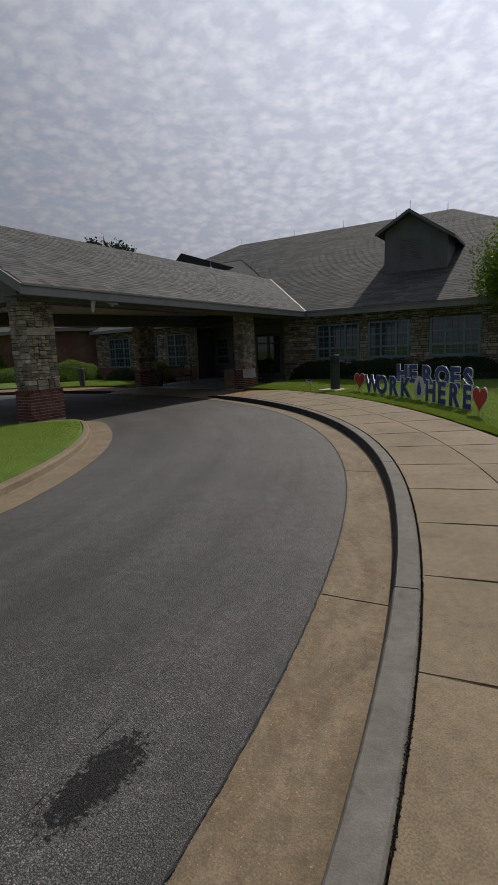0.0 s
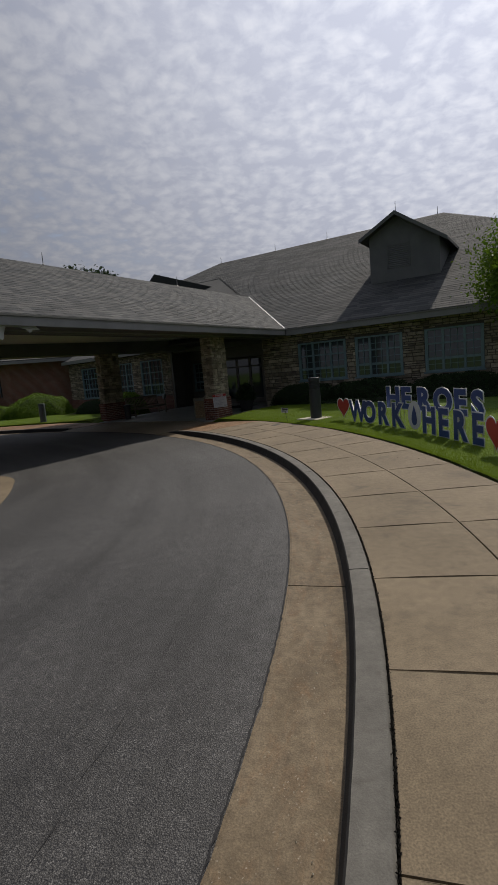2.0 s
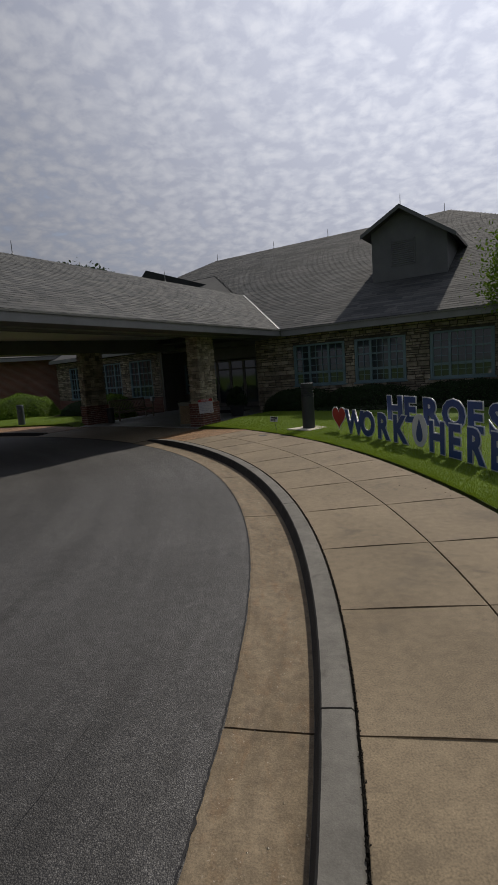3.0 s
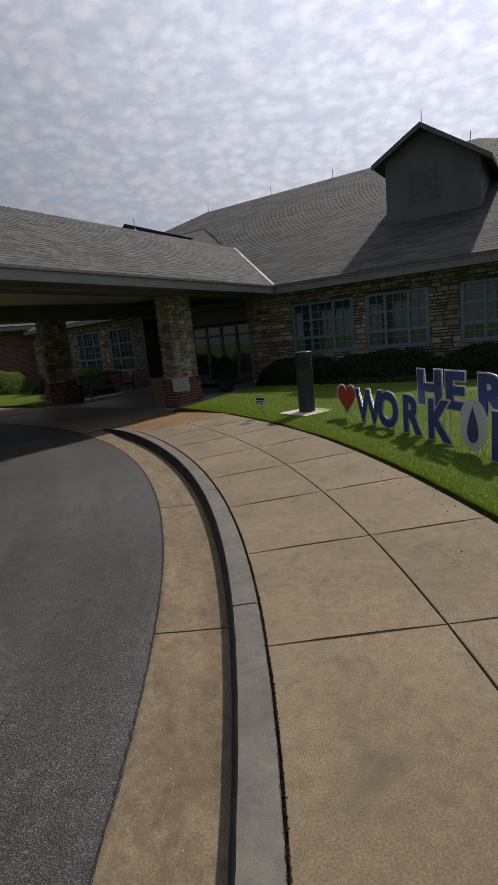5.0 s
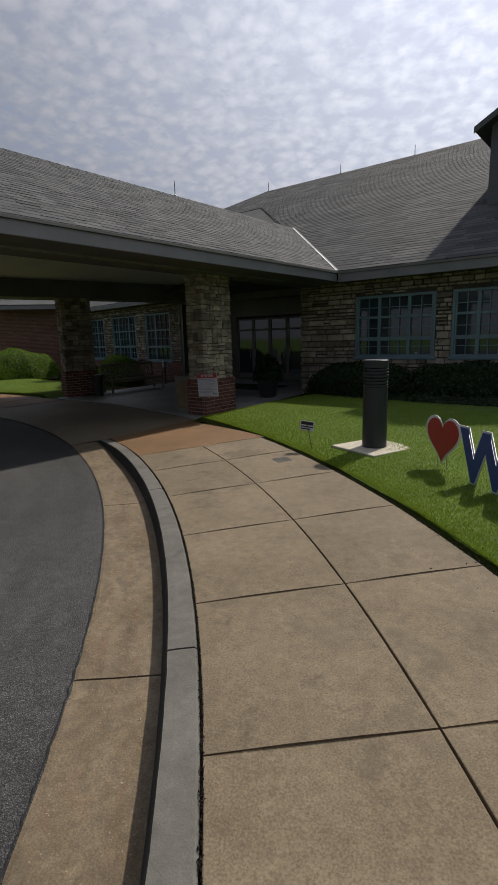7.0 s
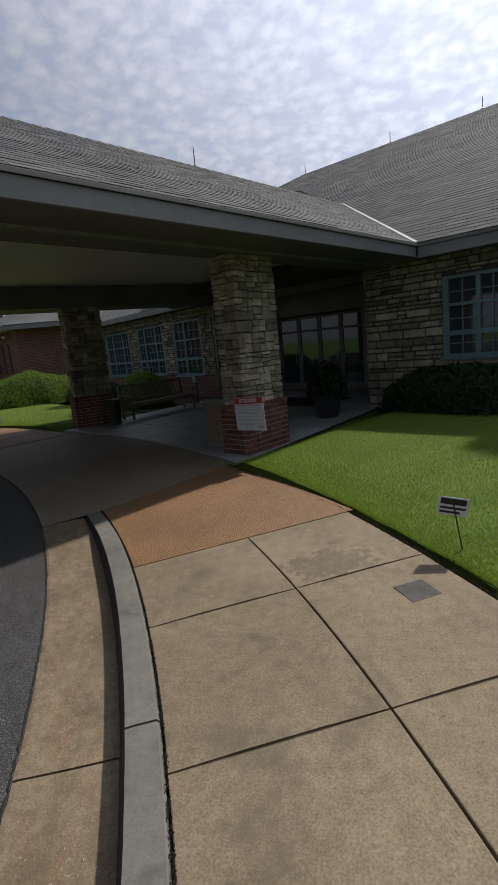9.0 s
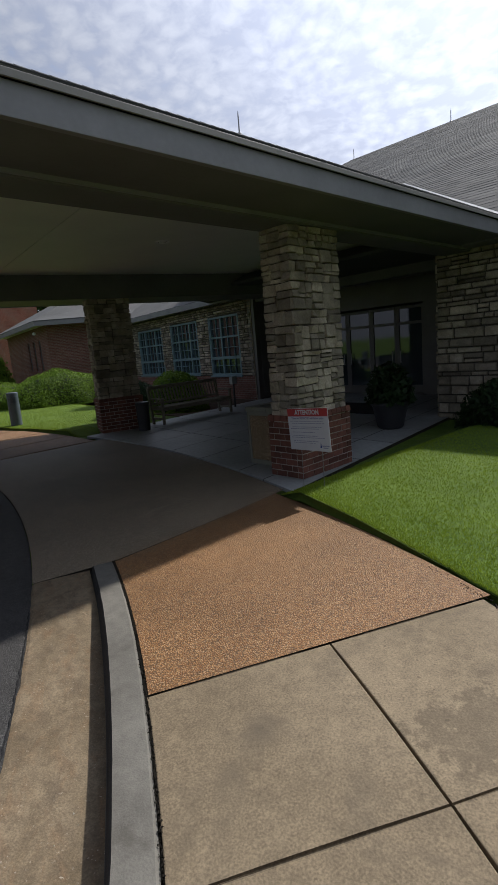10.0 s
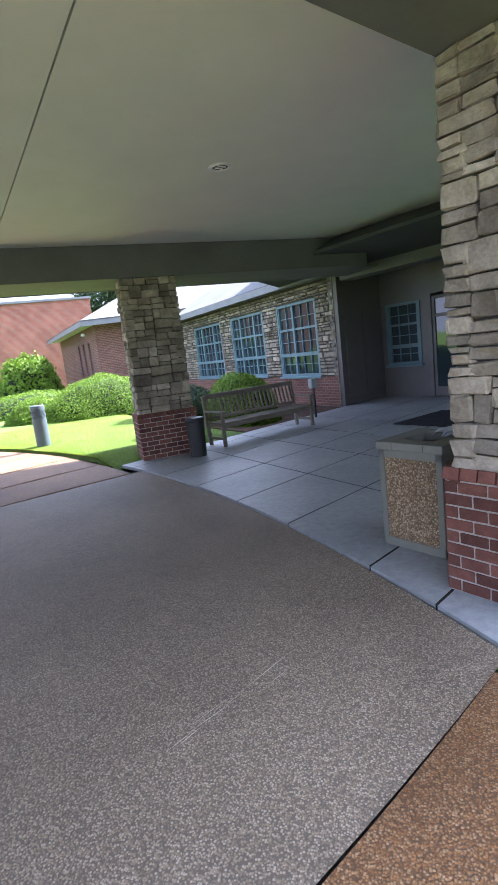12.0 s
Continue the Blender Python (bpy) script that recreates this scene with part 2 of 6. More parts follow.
def rusty_gutter():
    """Tan concrete with rust and dirt drawn out along the drive's curve."""
    m, k = material("gutter_concrete", 0.85, spec=0.4)
    vec = along_drive(k, 4.5, 1.7)
    a = k.noise(vec, 1.0, 6, 0.62, 0.5)
    b = k.noise(vec, 2.3, 5, 0.65, 0.8)
    g = k.noise(k.pos, 110, 3, 0.6)
    mid = k.noise(k.pos, 16, 5, 0.65)
    col = k.mix(k.ramp(a, [(0.32, (0,) * 3), (0.66, (1,) * 3)]), (0.105, 0.078, 0.046), (0.175, 0.136, 0.088))
    col = k.mix(k.ramp(b, [(0.50, (0,) * 3), (0.74, (0.55,) * 3)]), col, (0.15, 0.086, 0.042))
    col = k.mix(k.ramp(k.noise(vec, 1.7, 4, 0.6), [(0.56, (0,) * 3), (0.72, (0.5,) * 3)]), col, (0.055, 0.042, 0.03))
    col = k.mix(1.0, col, k.ramp(mid, [(0.28, (0.72,) * 3), (0.72, (1.2,) * 3)]), "MULTIPLY")
    col = k.mix(0.65, col, k.mix(g, (0.02,) * 3, (1,) * 3), "OVERLAY")
    chips = k.ramp(k.noise(k.pos, 70, 2, 0.5), [(0.66, (0,) * 3), (0.72, (0.7,) * 3)])
    col = k.mix(k.math("MULTIPLY", chips, k.ramp(b, [(0.42, (0,) * 3), (0.6, (1,) * 3)])), col, (0.34, 0.30, 0.24))
    put(k, "Base Color", col)
    bump(k, k.math("ADD", g, mid), 0.004, 0.6)
    return m


M = {}
M["asphalt"] = gravelly("asphalt", (0.018, 0.018, 0.02), [(0.026, 0.0255, 0.025), (0.048, 0.047, 0.046), (0.061, 0.060, 0.058), (0.071, 0.069, 0.067), (0.14, 0.137, 0.132)], 0.0068, 0.0032, 0.66, scale2=0.5, spec=0.4, oil=((-1.51, 1.35), 1.05, 0.27, 0.11))
M["crack"] = mottled("crack_filler", (0.012, 0.012, 0.013), (0.02, 0.02, 0.021), 3, 60)
M["slab"] = mottled("sidewalk_concrete", (0.128, 0.098, 0.060), (0.186, 0.146, 0.094), 0.9, 110, 0.85, 0.0018, 0.85, per_piece=0.05, stain=((0.085, 0.068, 0.046), 1.6, 0.56, 0.8), spots=0.6, patch=((0.26, 17.25), 0.5, 0.33, 0.2))
M["gutter"] = rusty_gutter()
M["kerb"] = mottled("kerb_concrete", (0.09, 0.085, 0.074), (0.14, 0.133, 0.117), 2.3, 120, 0.85, 0.003, 0.3, per_piece=0.06, stain=((0.05, 0.045, 0.036), 3.1, 0.6, 0.8))
# Mildew on the kerb face, darkened further so the colour carries its shade.
M["kerb_face"] = mottled("shaded_mildewed_kerb_face", (0.010, 0.010, 0.010), (0.026, 0.025, 0.024), 3, 90, 0.9, 0.003, 0.3)
M["joint"] = mottled("joint_soil", (0.010, 0.008, 0.005), (0.028, 0.022, 0.014), 9, 90, 0.95)
M["aggregate"] = gravelly("exposed_aggregate", (0.10, 0.055, 0.024), [(0.13, 0.053, 0.015), (0.225, 0.105, 0.032), (0.275, 0.146, 0.054), (0.345, 0.228, 0.122)], 0.0092, 0.006, 0.62, scale2=0.7)
M["aggregate_grey"] = gravelly("exposed_aggregate_worn", (0.115, 0.095, 0.068), [(0.12, 0.090, 0.058), (0.215, 0.165, 0.108), (0.28, 0.222, 0.152), (0.39, 0.33, 0.245)], 0.0085, 0.004, 0.6, scale2=0.6)
M["tile"] = mottled("porch_concrete", (0.225, 0.24, 0.245), (0.34, 0.352, 0.355), 0.9, 140, 0.42, 0.0012, 0.2, per_piece=0.06, stain=((0.2, 0.2, 0.2), 1.3, 0.62, 0.5))
M["mulch"] = mottled("mulch", (0.03, 0.016, 0.010), (0.075, 0.04, 0.024), 4, 50, 0.95, 0.01)
M["lawn"] = mottled("lawn", (0.055, 0.098, 0.013), (0.095, 0.150, 0.022), 1.4, 90, 0.9, 0.02, 0.5, 0.2, stain=((0.09, 0.115, 0.025), 2.2, 0.6, 0.5))
M["blade"] = leafy("grass_blades", (0.13, 0.20, 0.012), (0.27, 0.36, 0.032), 0.6)
M["leaf"] = leafy("shrub_leaves", (0.035, 0.08, 0.007), (0.19, 0.30, 0.024), 0.6)
M["leaf_dark"] = leafy("evergreen_leaves", (0.010, 0.025, 0.008), (0.03, 0.06, 0.018), 0.5)
M["pine"] = leafy("pine_needles", (0.012, 0.028, 0.012), (0.035, 0.06, 0.022), 0.6)
M["bark"] = mottled("bark", (0.05, 0.038, 0.028), (0.11, 0.085, 0.065), 6, 40, 0.95, 0.01)
M["core_dark"] = mottled("shrub_core", (0.006, 0.01, 0.004), (0.014, 0.022, 0.007), 6, 40, 0.95)
M["stone"] = mottled("field_stone", (0.17, 0.142, 0.103), (0.40, 0.35, 0.275), 3.3, 45, 0.9, 0.009, 0.4, per_piece=0.46, strength=0.9)
# Mortar tone lowered: the shade of the deep stone joints is in this colour.
M["mortar"] = mottled("mortar", (0.045, 0.04, 0.032), (0.085, 0.075, 0.06), 5, 70, 0.95, 0.006)
M["brick"] = mottled("red_brick", (0.095, 0.036, 0.026), (0.185, 0.076, 0.054), 4, 70, 0.9, 0.003, 0.3, per_piece=0.36)
M["brick_mortar"] = mottled("brick_mortar", (0.32, 0.29, 0.25), (0.44, 0.40, 0.35), 5, 90, 0.95, 0.003)
M["brickwork"] = bricked("brickwork_brown", (0.13, 0.05, 0.035), (0.20, 0.085, 0.06), (0.25, 0.21, 0.17))
M["brickwork_red"] = bricked("brickwork_red", (0.27, 0.085, 0.055), (0.36, 0.13, 0.085), (0.36, 0.27, 0.21))
M["shingle"] = shingled("shingles", [(0.042, 0.045, 0.049), (0.064, 0.067, 0.069), (0.092, 0.093, 0.092)])
M["shingle_edge"] = plain("drip_edge", (0.16, 0.16, 0.15), 0.6)
M["fascia"] = plain("fascia_paint", (0.20, 0.20, 0.21), 0.55)
M["beam"] = plain("beam_paint", (0.125, 0.122, 0.124), 0.6)
M["ceiling"] = plain("soffit_board", (0.78, 0.78, 0.70), 0.6, amt=0.06, broad=0.25)
M["flashing"] = plain("valley_flashing", (0.36, 0.37, 0.37), 0.5, 0.3)
M["siding"] = plain("dormer_siding", (0.12, 0.125, 0.13), 0.7)
M["teal"] = plain("window_paint", (0.135, 0.215, 0.24), 0.45)
M["glass"] = glassy("window_glass")
M["blind"] = plain("window_blind", (0.35, 0.36, 0.35), 0.6)
M["dark_metal"] = plain("dark_bollard_metal", (0.022, 0.027, 0.032), 0.45, 0.0)
M["grey_metal"] = plain("grey_bollard_metal", (0.075, 0.095, 0.11), 0.45, 0.0)
M["rod"] = plain("lightning_rod_metal", (0.25, 0.25, 0.25), 0.4, 0.8)
M["pad"] = mottled("pad_concrete", (0.40, 0.37, 0.29), (0.52, 0.48, 0.39), 4, 100)
M["blue"] = plain("blue_sign_print", (0.03, 0.065, 0.23), 0.4, amt=0.05)
M["white"] = plain("white_sign_print", (0.62, 0.64, 0.68), 0.45, amt=0.05)
M["red"] = plain("red_sign_print", (0.42, 0.035, 0.035), 0.4, amt=0.05)
M["ink"] = plain("grey_ink", (0.28, 0.30, 0.42), 0.5, amt=0.03)
M["wood"] = wooden("weathered_teak", (0.10, 0.085, 0.06), (0.23, 0.20, 0.15))
M["bin_frame"] = plain("bin_frame", (0.17, 0.17, 0.135), 0.55)
M["bin_panel"] = gravelly("bin_aggregate_panel", (0.13, 0.09, 0.05), [(0.15, 0.1, 0.05), (0.28, 0.19, 0.10), (0.42, 0.33, 0.22)], 0.014, 0.006)
M["black"] = plain("black_plastic", (0.012, 0.012, 0.012), 0.5)
M["mat"] = mottled("door_mat", (0.012, 0.013, 0.016), (0.025, 0.026, 0.03), 3, 120, 0.95, 0.004)
M["wire"] = plain("steel_wire", (0.3, 0.3, 0.3), 0.4, 0.9)
M["lamp_trim"] = plain("lamp_trim", (0.8, 0.8, 0.78), 0.35)
M["lamp_glass"] = plain("lamp_reflector", (0.10, 0.10, 0.09), 0.25, 0.5)
M["lamp_white"] = plain("lamp_tube_glass", (0.82, 0.82, 0.80), 0.3)
M["clay"] = plain("planter_glaze", (0.035, 0.035, 0.04), 0.5)
M["door_frame"] = plain("door_frame_paint", (0.13, 0.12, 0.11), 0.45)
M["interior"] = plain("interior_wall", (0.12, 0.11, 0.09), 0.8)
M["iron"] = mottled("cast_iron", (0.045, 0.042, 0.036), (0.075, 0.07, 0.06), 6, 120, 0.85)
M["grey_paper"] = plain("grey_plastic", (0.4, 0.42, 0.42), 0.5)


# ---- plan: a round drive about C, and the building's own axes ----
CX, CY = -15.855, 8.40
R_GUTTER, R_FACE, R_KERB, R_MID, R_LAWN, R_PORCH = 16.385, 16.87, 17.04, 18.03, 19.04, 19.25
UX, UY = 0.5145, 0.8575                 # towards the building
VX, VY = -0.8575, 0.5145                # along its front
OX, OY = 1.85, 24.83                    # corner where the two eaves meet
Z_ROAD, Z_PORCH, EAVE, PITCH, HALF = -0.125, -0.06, 3.33, 0.542, 4.30
CEIL, BEAM = 3.55, 3.02
FAR_X, FAR_Y, FAR_ANGLE = -6.42, 26.27, 43.5      # the canopy's far side


def polar(th, r, z=0.0):
    a = radians(th)
    if r > 14:
        r += 0.10 * min(1.4, max(0, (-13 - th) / 14)) ** 1.5      # the curve opens out at its start
    return Vector((CX + r * math.cos(a), CY + r * math.sin(a), z))


def uvz(u, v, z=0.0):
    return Vector((OX + UX * u + VX * v, OY + UY * u + VY * v, z))


def to_uv(x, y):
    dx, dy = x - OX, y - OY
    return dx * UX + dy * UY, dx * VX + dy * VY


UV_ANGLE = math.degrees(math.atan2(UY, UX))


def uv_frame(u, v, z=0.0, turn=0.0):
    """A pose whose x runs along u and y along v."""
    p = uvz(u, v, z)
    return pose(p.x, p.y, p.z, 0, 0, UV_ANGLE + turn)


# ---- mesh helpers ----
def mesh_of(bm, name, mats, smooth=False):
    me = bpy.data.meshes.new(name)
    bm.to_mesh(me)
    bm.free()
    for m in (mats if isinstance(mats, (list, tuple)) else [mats]):
        me.materials.append(m)
    if smooth:
        me.polygons.foreach_set("use_smooth", [True] * len(me.polygons))
    return me


def part(name, bm, mat, parent=None, label="", m=None, smooth=False):
    """Links a bmesh as one mesh object; m is its pose in its parent."""
    ob = new(name, mesh_of(bm, name, mat, smooth))
    if parent is not None:
        ob.parent = parent
    if m is not None:
        ob.matrix_basis = m
    return tagged(ob, label)


def piece(name, me, parent, m):
    ob = new(name, me)
    ob.parent = parent
    ob.matrix_basis = m
    return ob


def thing(name, m, label, category, group="", kind=""):
    ob = new(name)
    ob.empty_display_size = 0.2
    ob.matrix_basis = m
    return tagged(ob, label, category, group, kind)


def box(bm, lo, hi, bevel=0.0, m=None):
    lo, hi = Vector(lo), Vector(hi)
    r = bmesh.ops.create_cube(bm, size=1.0)
    mt = Matrix.Translation((lo + hi) / 2) @ Matrix.Diagonal((*(hi - lo), 1))
    bmesh.ops.transform(bm, matrix=(m @ mt) if m else mt, verts=r["verts"])
    if bevel:
        es = list({e for vv in r["verts"] for e in vv.link_edges})
        bmesh.ops.bevel(bm, geom=es, offset=bevel, segments=2, affect="EDGES", profile=0.5)
    return bm


def boxes(*list_of, bevel=0.0):
    bm = bmesh.new()
    for lo, hi in list_of:
        box(bm, lo, hi, bevel)
    return bm


def tube(profile, n=28, bm=None, m=None):
    """A turned shape from (radius, z) pairs."""
    bm = bm or bmesh.new()
    rings = []
    for r, z in profile:
        ring = [bm.verts.new((r * math.cos(2 * math.pi * i / n), r * math.sin(2 * math.pi * i / n), z)) for i in range(n)]
        rings.append(ring)
    for a, b in zip(rings, rings[1:]):
        for i in range(n):
            bm.faces.new((a[i], a[(i + 1) % n], b[(i + 1) % n], b[i]))
    bm.faces.new(rings[-1])
    bm.faces.new(list(reversed(rings[0])))
    if m:
        bmesh.ops.transform(bm, matrix=m, verts=[x for r in rings for x in r])
    return bm


def prism(pts, z0, z1, bm=None):
    """An upright prism over a plan polygon."""
    bm = bm or bmesh.new()
    a = [bm.verts.new((p[0], p[1], z0)) for p in pts]
    b = [bm.verts.new((p[0], p[1], z1)) for p in pts]
    bm.faces.new(b)
    bm.faces.new(list(reversed(a)))
    for i in range(len(pts)):
        j = (i + 1) % len(pts)
        bm.faces.new((a[i], a[j], b[j], b[i]))
    bmesh.ops.recalc_face_normals(bm, faces=bm.faces)
    return bm


def solid(verts, faces, bm=None):
    bm = bm or bmesh.new()
    vs = [bm.verts.new(p) for p in verts]
    for f in faces:
        bm.faces.new([vs[i] for i in f])
    bmesh.ops.recalc_face_normals(bm, faces=bm.faces)
    return bm


def quads_mesh(name, verts, faces, mat):
    me = bpy.data.meshes.new(name)
    me.from_pydata(verts, [], faces)
    me.materials.append(mat)
    return me


def sweep(section, path, closed=False):
    """Lofts a cross-section of (offset to the left, z) along plan points."""
    bm = bmesh.new()
    rows = []
    n = len(path)
    for i, p in enumerate(path):
        a, b = path[max(0, i - 1)], path[min(n - 1, i + 1)]
        t = Vector((b[0] - a[0], b[1] - a[1], 0)).normalized()
        left = Vector((-t.y, t.x, 0))
        rows.append([bm.verts.new(Vector((p[0], p[1], 0)) + left * o + Vector((0, 0, z))) for o, z in section])
    for a, b in zip(rows, rows[1:]):
        for i in range(len(section)):
            j = (i + 1) % len(section)
            bm.faces.new((a[i], a[j], b[j], b[i]))
    bm.faces.new(rows[0])
    bm.faces.new(list(reversed(rows[-1])))
    bmesh.ops.recalc_face_normals(bm, faces=bm.faces)
    return bm


def band_z(th, r=17.04):
    """Height of the walk along the drive: it leans up to the lawn, and dips to the drive's level before the porch."""
    def ease(a, b):
        s = min(1, max(0, (th - a) / (b - a)))
        return s
    lean = 0.035 * ease(2.0, 20.0) * (1 - ease(31.3, 40.0)) * (r - R_KERB)
    return lean - 0.075 * ease(31.3, 40.0) + 0.075 * ease(60.0, 68.0)


def sector(r0, r1, t0, t1, depth, n=8, height=0.0, nr=1, bevel=0.006):
    """A slab between two radii and two angles; its top follows the walk, its rims are rounded off."""
    bm = bmesh.new()
    tops, lows = [], []
    for i in range(n + 1):
        th = t0 + (t1 - t0) * i / n
        tops.append([bm.verts.new(polar(th, r0 + (r1 - r0) * j / nr, band_z(th, r0 + (r1 - r0) * j / nr) + height)) for j in range(nr + 1)])
        lows.append([bm.verts.new(polar(th, r, band_z(th, r) + height - depth)) for r in (r0, r1)])
    for i in range(n):
        for j in range(nr):
            bm.faces.new((tops[i][j], tops[i][j + 1], tops[i + 1][j + 1], tops[i + 1][j]))
        bm.faces.new((tops[i][0], tops[i + 1][0], lows[i + 1][0], lows[i][0]))
        bm.faces.new((tops[i][nr], lows[i][1], lows[i + 1][1], tops[i + 1][nr]))
    bm.faces.new((*tops[0], lows[0][1], lows[0][0]))
    bm.faces.new((*reversed(tops[n]), lows[n][0], lows[n][1]))
    if bevel:
        bm.normal_update()
        rim = [e for e in bm.edges if len(e.link_faces) == 2 and (e.link_faces[0].normal.z > 0.9) != (e.link_faces[1].normal.z > 0.9)]
        bmesh.ops.bevel(bm, geom=rim, offset=bevel, segments=2, affect="EDGES", profile=0.5)
    bmesh.ops.recalc_face_normals(bm, faces=bm.faces)
    return bm


# ---- ground, drive, walk ----
def porch_gap(x, y):
    """How far a place lies outside the porch floor."""
    u, v = to_uv(x, y)
    du = max(-5.2 - u, 0, u - 30)
    f = min(1, max(0, (u + 1.6) / 1.2))
    dv = max(0.75 - v, 0, v - 7.85 - 10 * f)
    return math.hypot(du, dv)


def lawn_z(x, y):
    r = math.hypot(x - CX, y - CY)
    th = math.degrees(math.atan2(y - CY, x - CX))
    base = -0.012 + band_z(min(th, 31.3), R_LAWN) + min(0.07, 0.04 * max(0, r - R_LAWN)) + 0.012 * noise.noise((x * 0.7, y * 0.7, 0))
    return min(base, -0.11 + 0.35 * porch_gap(x, y))


def build_ground():
    bm = bmesh.new()
    rings = []
    for r in (16.2, 30, 80, 250, 900):
        rings.append([bm.verts.new((CX + r * math.cos(2 * math.pi * i / 64), CY + r * math.sin(2 * math.pi * i / 64), -0.19)) for i in range(64)])
    for a, b in zip(rings, rings[1:]):
        for i in range(64):
            bm.faces.new((a[i], a[(i + 1) % 64], b[(i + 1) % 64], b[i]))
    tagged(part("ground", bm, M["lawn"]), "grassy ground that runs out to the horizon", "ground", kind="structure")

    bm = bmesh.new()
    rings = []
    for r in [0.5] + [2 + 0.6 * i for i in range(24)] + [R_GUTTER + 0.01]:
        rings.append([bm.verts.new(polar(3 * i - 180, r, Z_ROAD + 0.02 * math.exp(-((r - 14.8) / 0.7) ** 2) + 0.002 * noise.noise((r, i * 0.3, 0)))) for i in range(120)])
    for a, b in zip(rings, rings[1:]):
        for i in range(120):
            bm.faces.new((a[i], a[(i + 1) % 120], b[(i + 1) % 120], b[i]))
    bm.faces.new(list(reversed(rings[0])))
    bmesh.ops.recalc_face_normals(bm, faces=bm.faces)
    road = part("road", bm, M["asphalt"], smooth=True)
    tagged(road, "worn dark grey asphalt of a curving drive", "road", kind="structure")

    # a fine settled crack that follows the curve
    bm = bmesh.new()
    last = None
    for i in range(220):
        th = -34 + i * 0.36
        r = 15.72 - 0.012 * max(0, th) + 0.05 * math.sin(th * 0.21) + 0.05 * noise.noise((th * 0.8, 3, 0))
        w = 0.0004 + 0.007 * max(0, noise.noise((th * 1.4, 9, 0)))
        z = Z_ROAD + 0.02 * math.exp(-((r - 14.8) / 0.7) ** 2) + 0.006
        row = [bm.verts.new(polar(th, r - w, z)), bm.verts.new(polar(th, r + w, z))]
        if last:
            bm.faces.new((last[0], last[1], row[1], row[0]))
        last = row
    part("crack", bm, M["crack"], road, "fine dark crack along the lane")
    bm = bmesh.new()
    last = None
    for i in range(900):
        th = -40 + i * 0.085
        r = R_GUTTER - 0.006 + 0.010 * noise.noise((th * 6, 1, 0))
        w = 0.004 + 0.012 * abs(noise.noise((th * 9, 19, 0)))
        row = [bm.verts.new(polar(th, r - w, Z_ROAD + 0.0075)), bm.verts.new(polar(th, r + w * 0.5, Z_ROAD + 0.0085))]
        if last:
            bm.faces.new((last[0], last[1], row[1], row[0]))
        last = row
    part("edge_seam", bm, M["crack"], road, "ragged dark seam between asphalt and gutter")

    # lawns
    for name, t0, t1, lab in (("lawn", -70, 62, "bright mown lawn between the walk and the building"), ("lawn", 58, 150, "sunlit mown lawn beside the porch")):
        bm = bmesh.new()
        rows = []
        n = int((t1 - t0) / 0.6)
        rs = [R_LAWN, R_LAWN + 0.02, R_LAWN + 0.06, R_LAWN + 0.12] + [R_LAWN + 0.3 * i for i in range(1, 22)] + [26, 29, 34, 44, 70]
        for i in range(n + 1):
            th = t0 + (t1 - t0) * i / n
            row = []
            for j, r in enumerate(rs):
                wob = 0.018 * noise.noise((th * 1.3, 4, 0)) + 0.012 * noise.noise((th * 4.3, 8, 0))
                rr = r + (wob if j < 4 else 0) + (0.045 if j < 2 else 0)
                p = polar(th, rr)
                z = lawn_z(p.x, p.y) + (-0.085 if j == 0 else 0.0)
                row.append(bm.verts.new((p.x, p.y, z)))
            rows.append(row)
        for a, b in zip(rows, rows[1:]):
            for j in range(len(rs) - 1):
                bm.faces.new((a[j], a[j + 1], b[j + 1], b[j]))
        tagged(part(name, bm, M["lawn"], smooth=True), lab, "lawn", kind="structure")

    bm = bmesh.new()
    rows = [[bm.verts.new(polar(-70 + 0.8 * i, r, band_z(-70 + 0.8 * i, r) - 0.06)) for r in (R_FACE + 0.05, R_LAWN + 0.16)] for i in range(261)]
    for a, b in zip(rows, rows[1:]):
        bm.faces.new((a[0], a[1], b[1], b[0]))
    rows = [[bm.verts.new(polar(-70 + 0.8 * i, r, Z_ROAD - 0.03)) for r in (R_GUTTER + 0.012, R_FACE + 0.05)] for i in range(257)]
    for a, b in zip(rows, rows[1:]):
        bm.faces.new((a[0], a[1], b[1], b[0]))
    tagged(part("soil_bed", bm, M["joint"]), "dark soil in the joints of the walk", "soil", kind="structure")


build_ground()

SLAB_JOINTS = [-60 + 3.9 * i for i in range(9)] + [-22.71, -19.02, -15.36, -11.66, -7.76, -3.72, 0.28, 4.5, 8.58, 12.5, 16.5, 20.36, 24.22, 28.06, 31.32]
KERB_JOINTS = [-56, -44, -32, -19.77, -7.14, 6.06, 14.95, 25.3, 38.1]


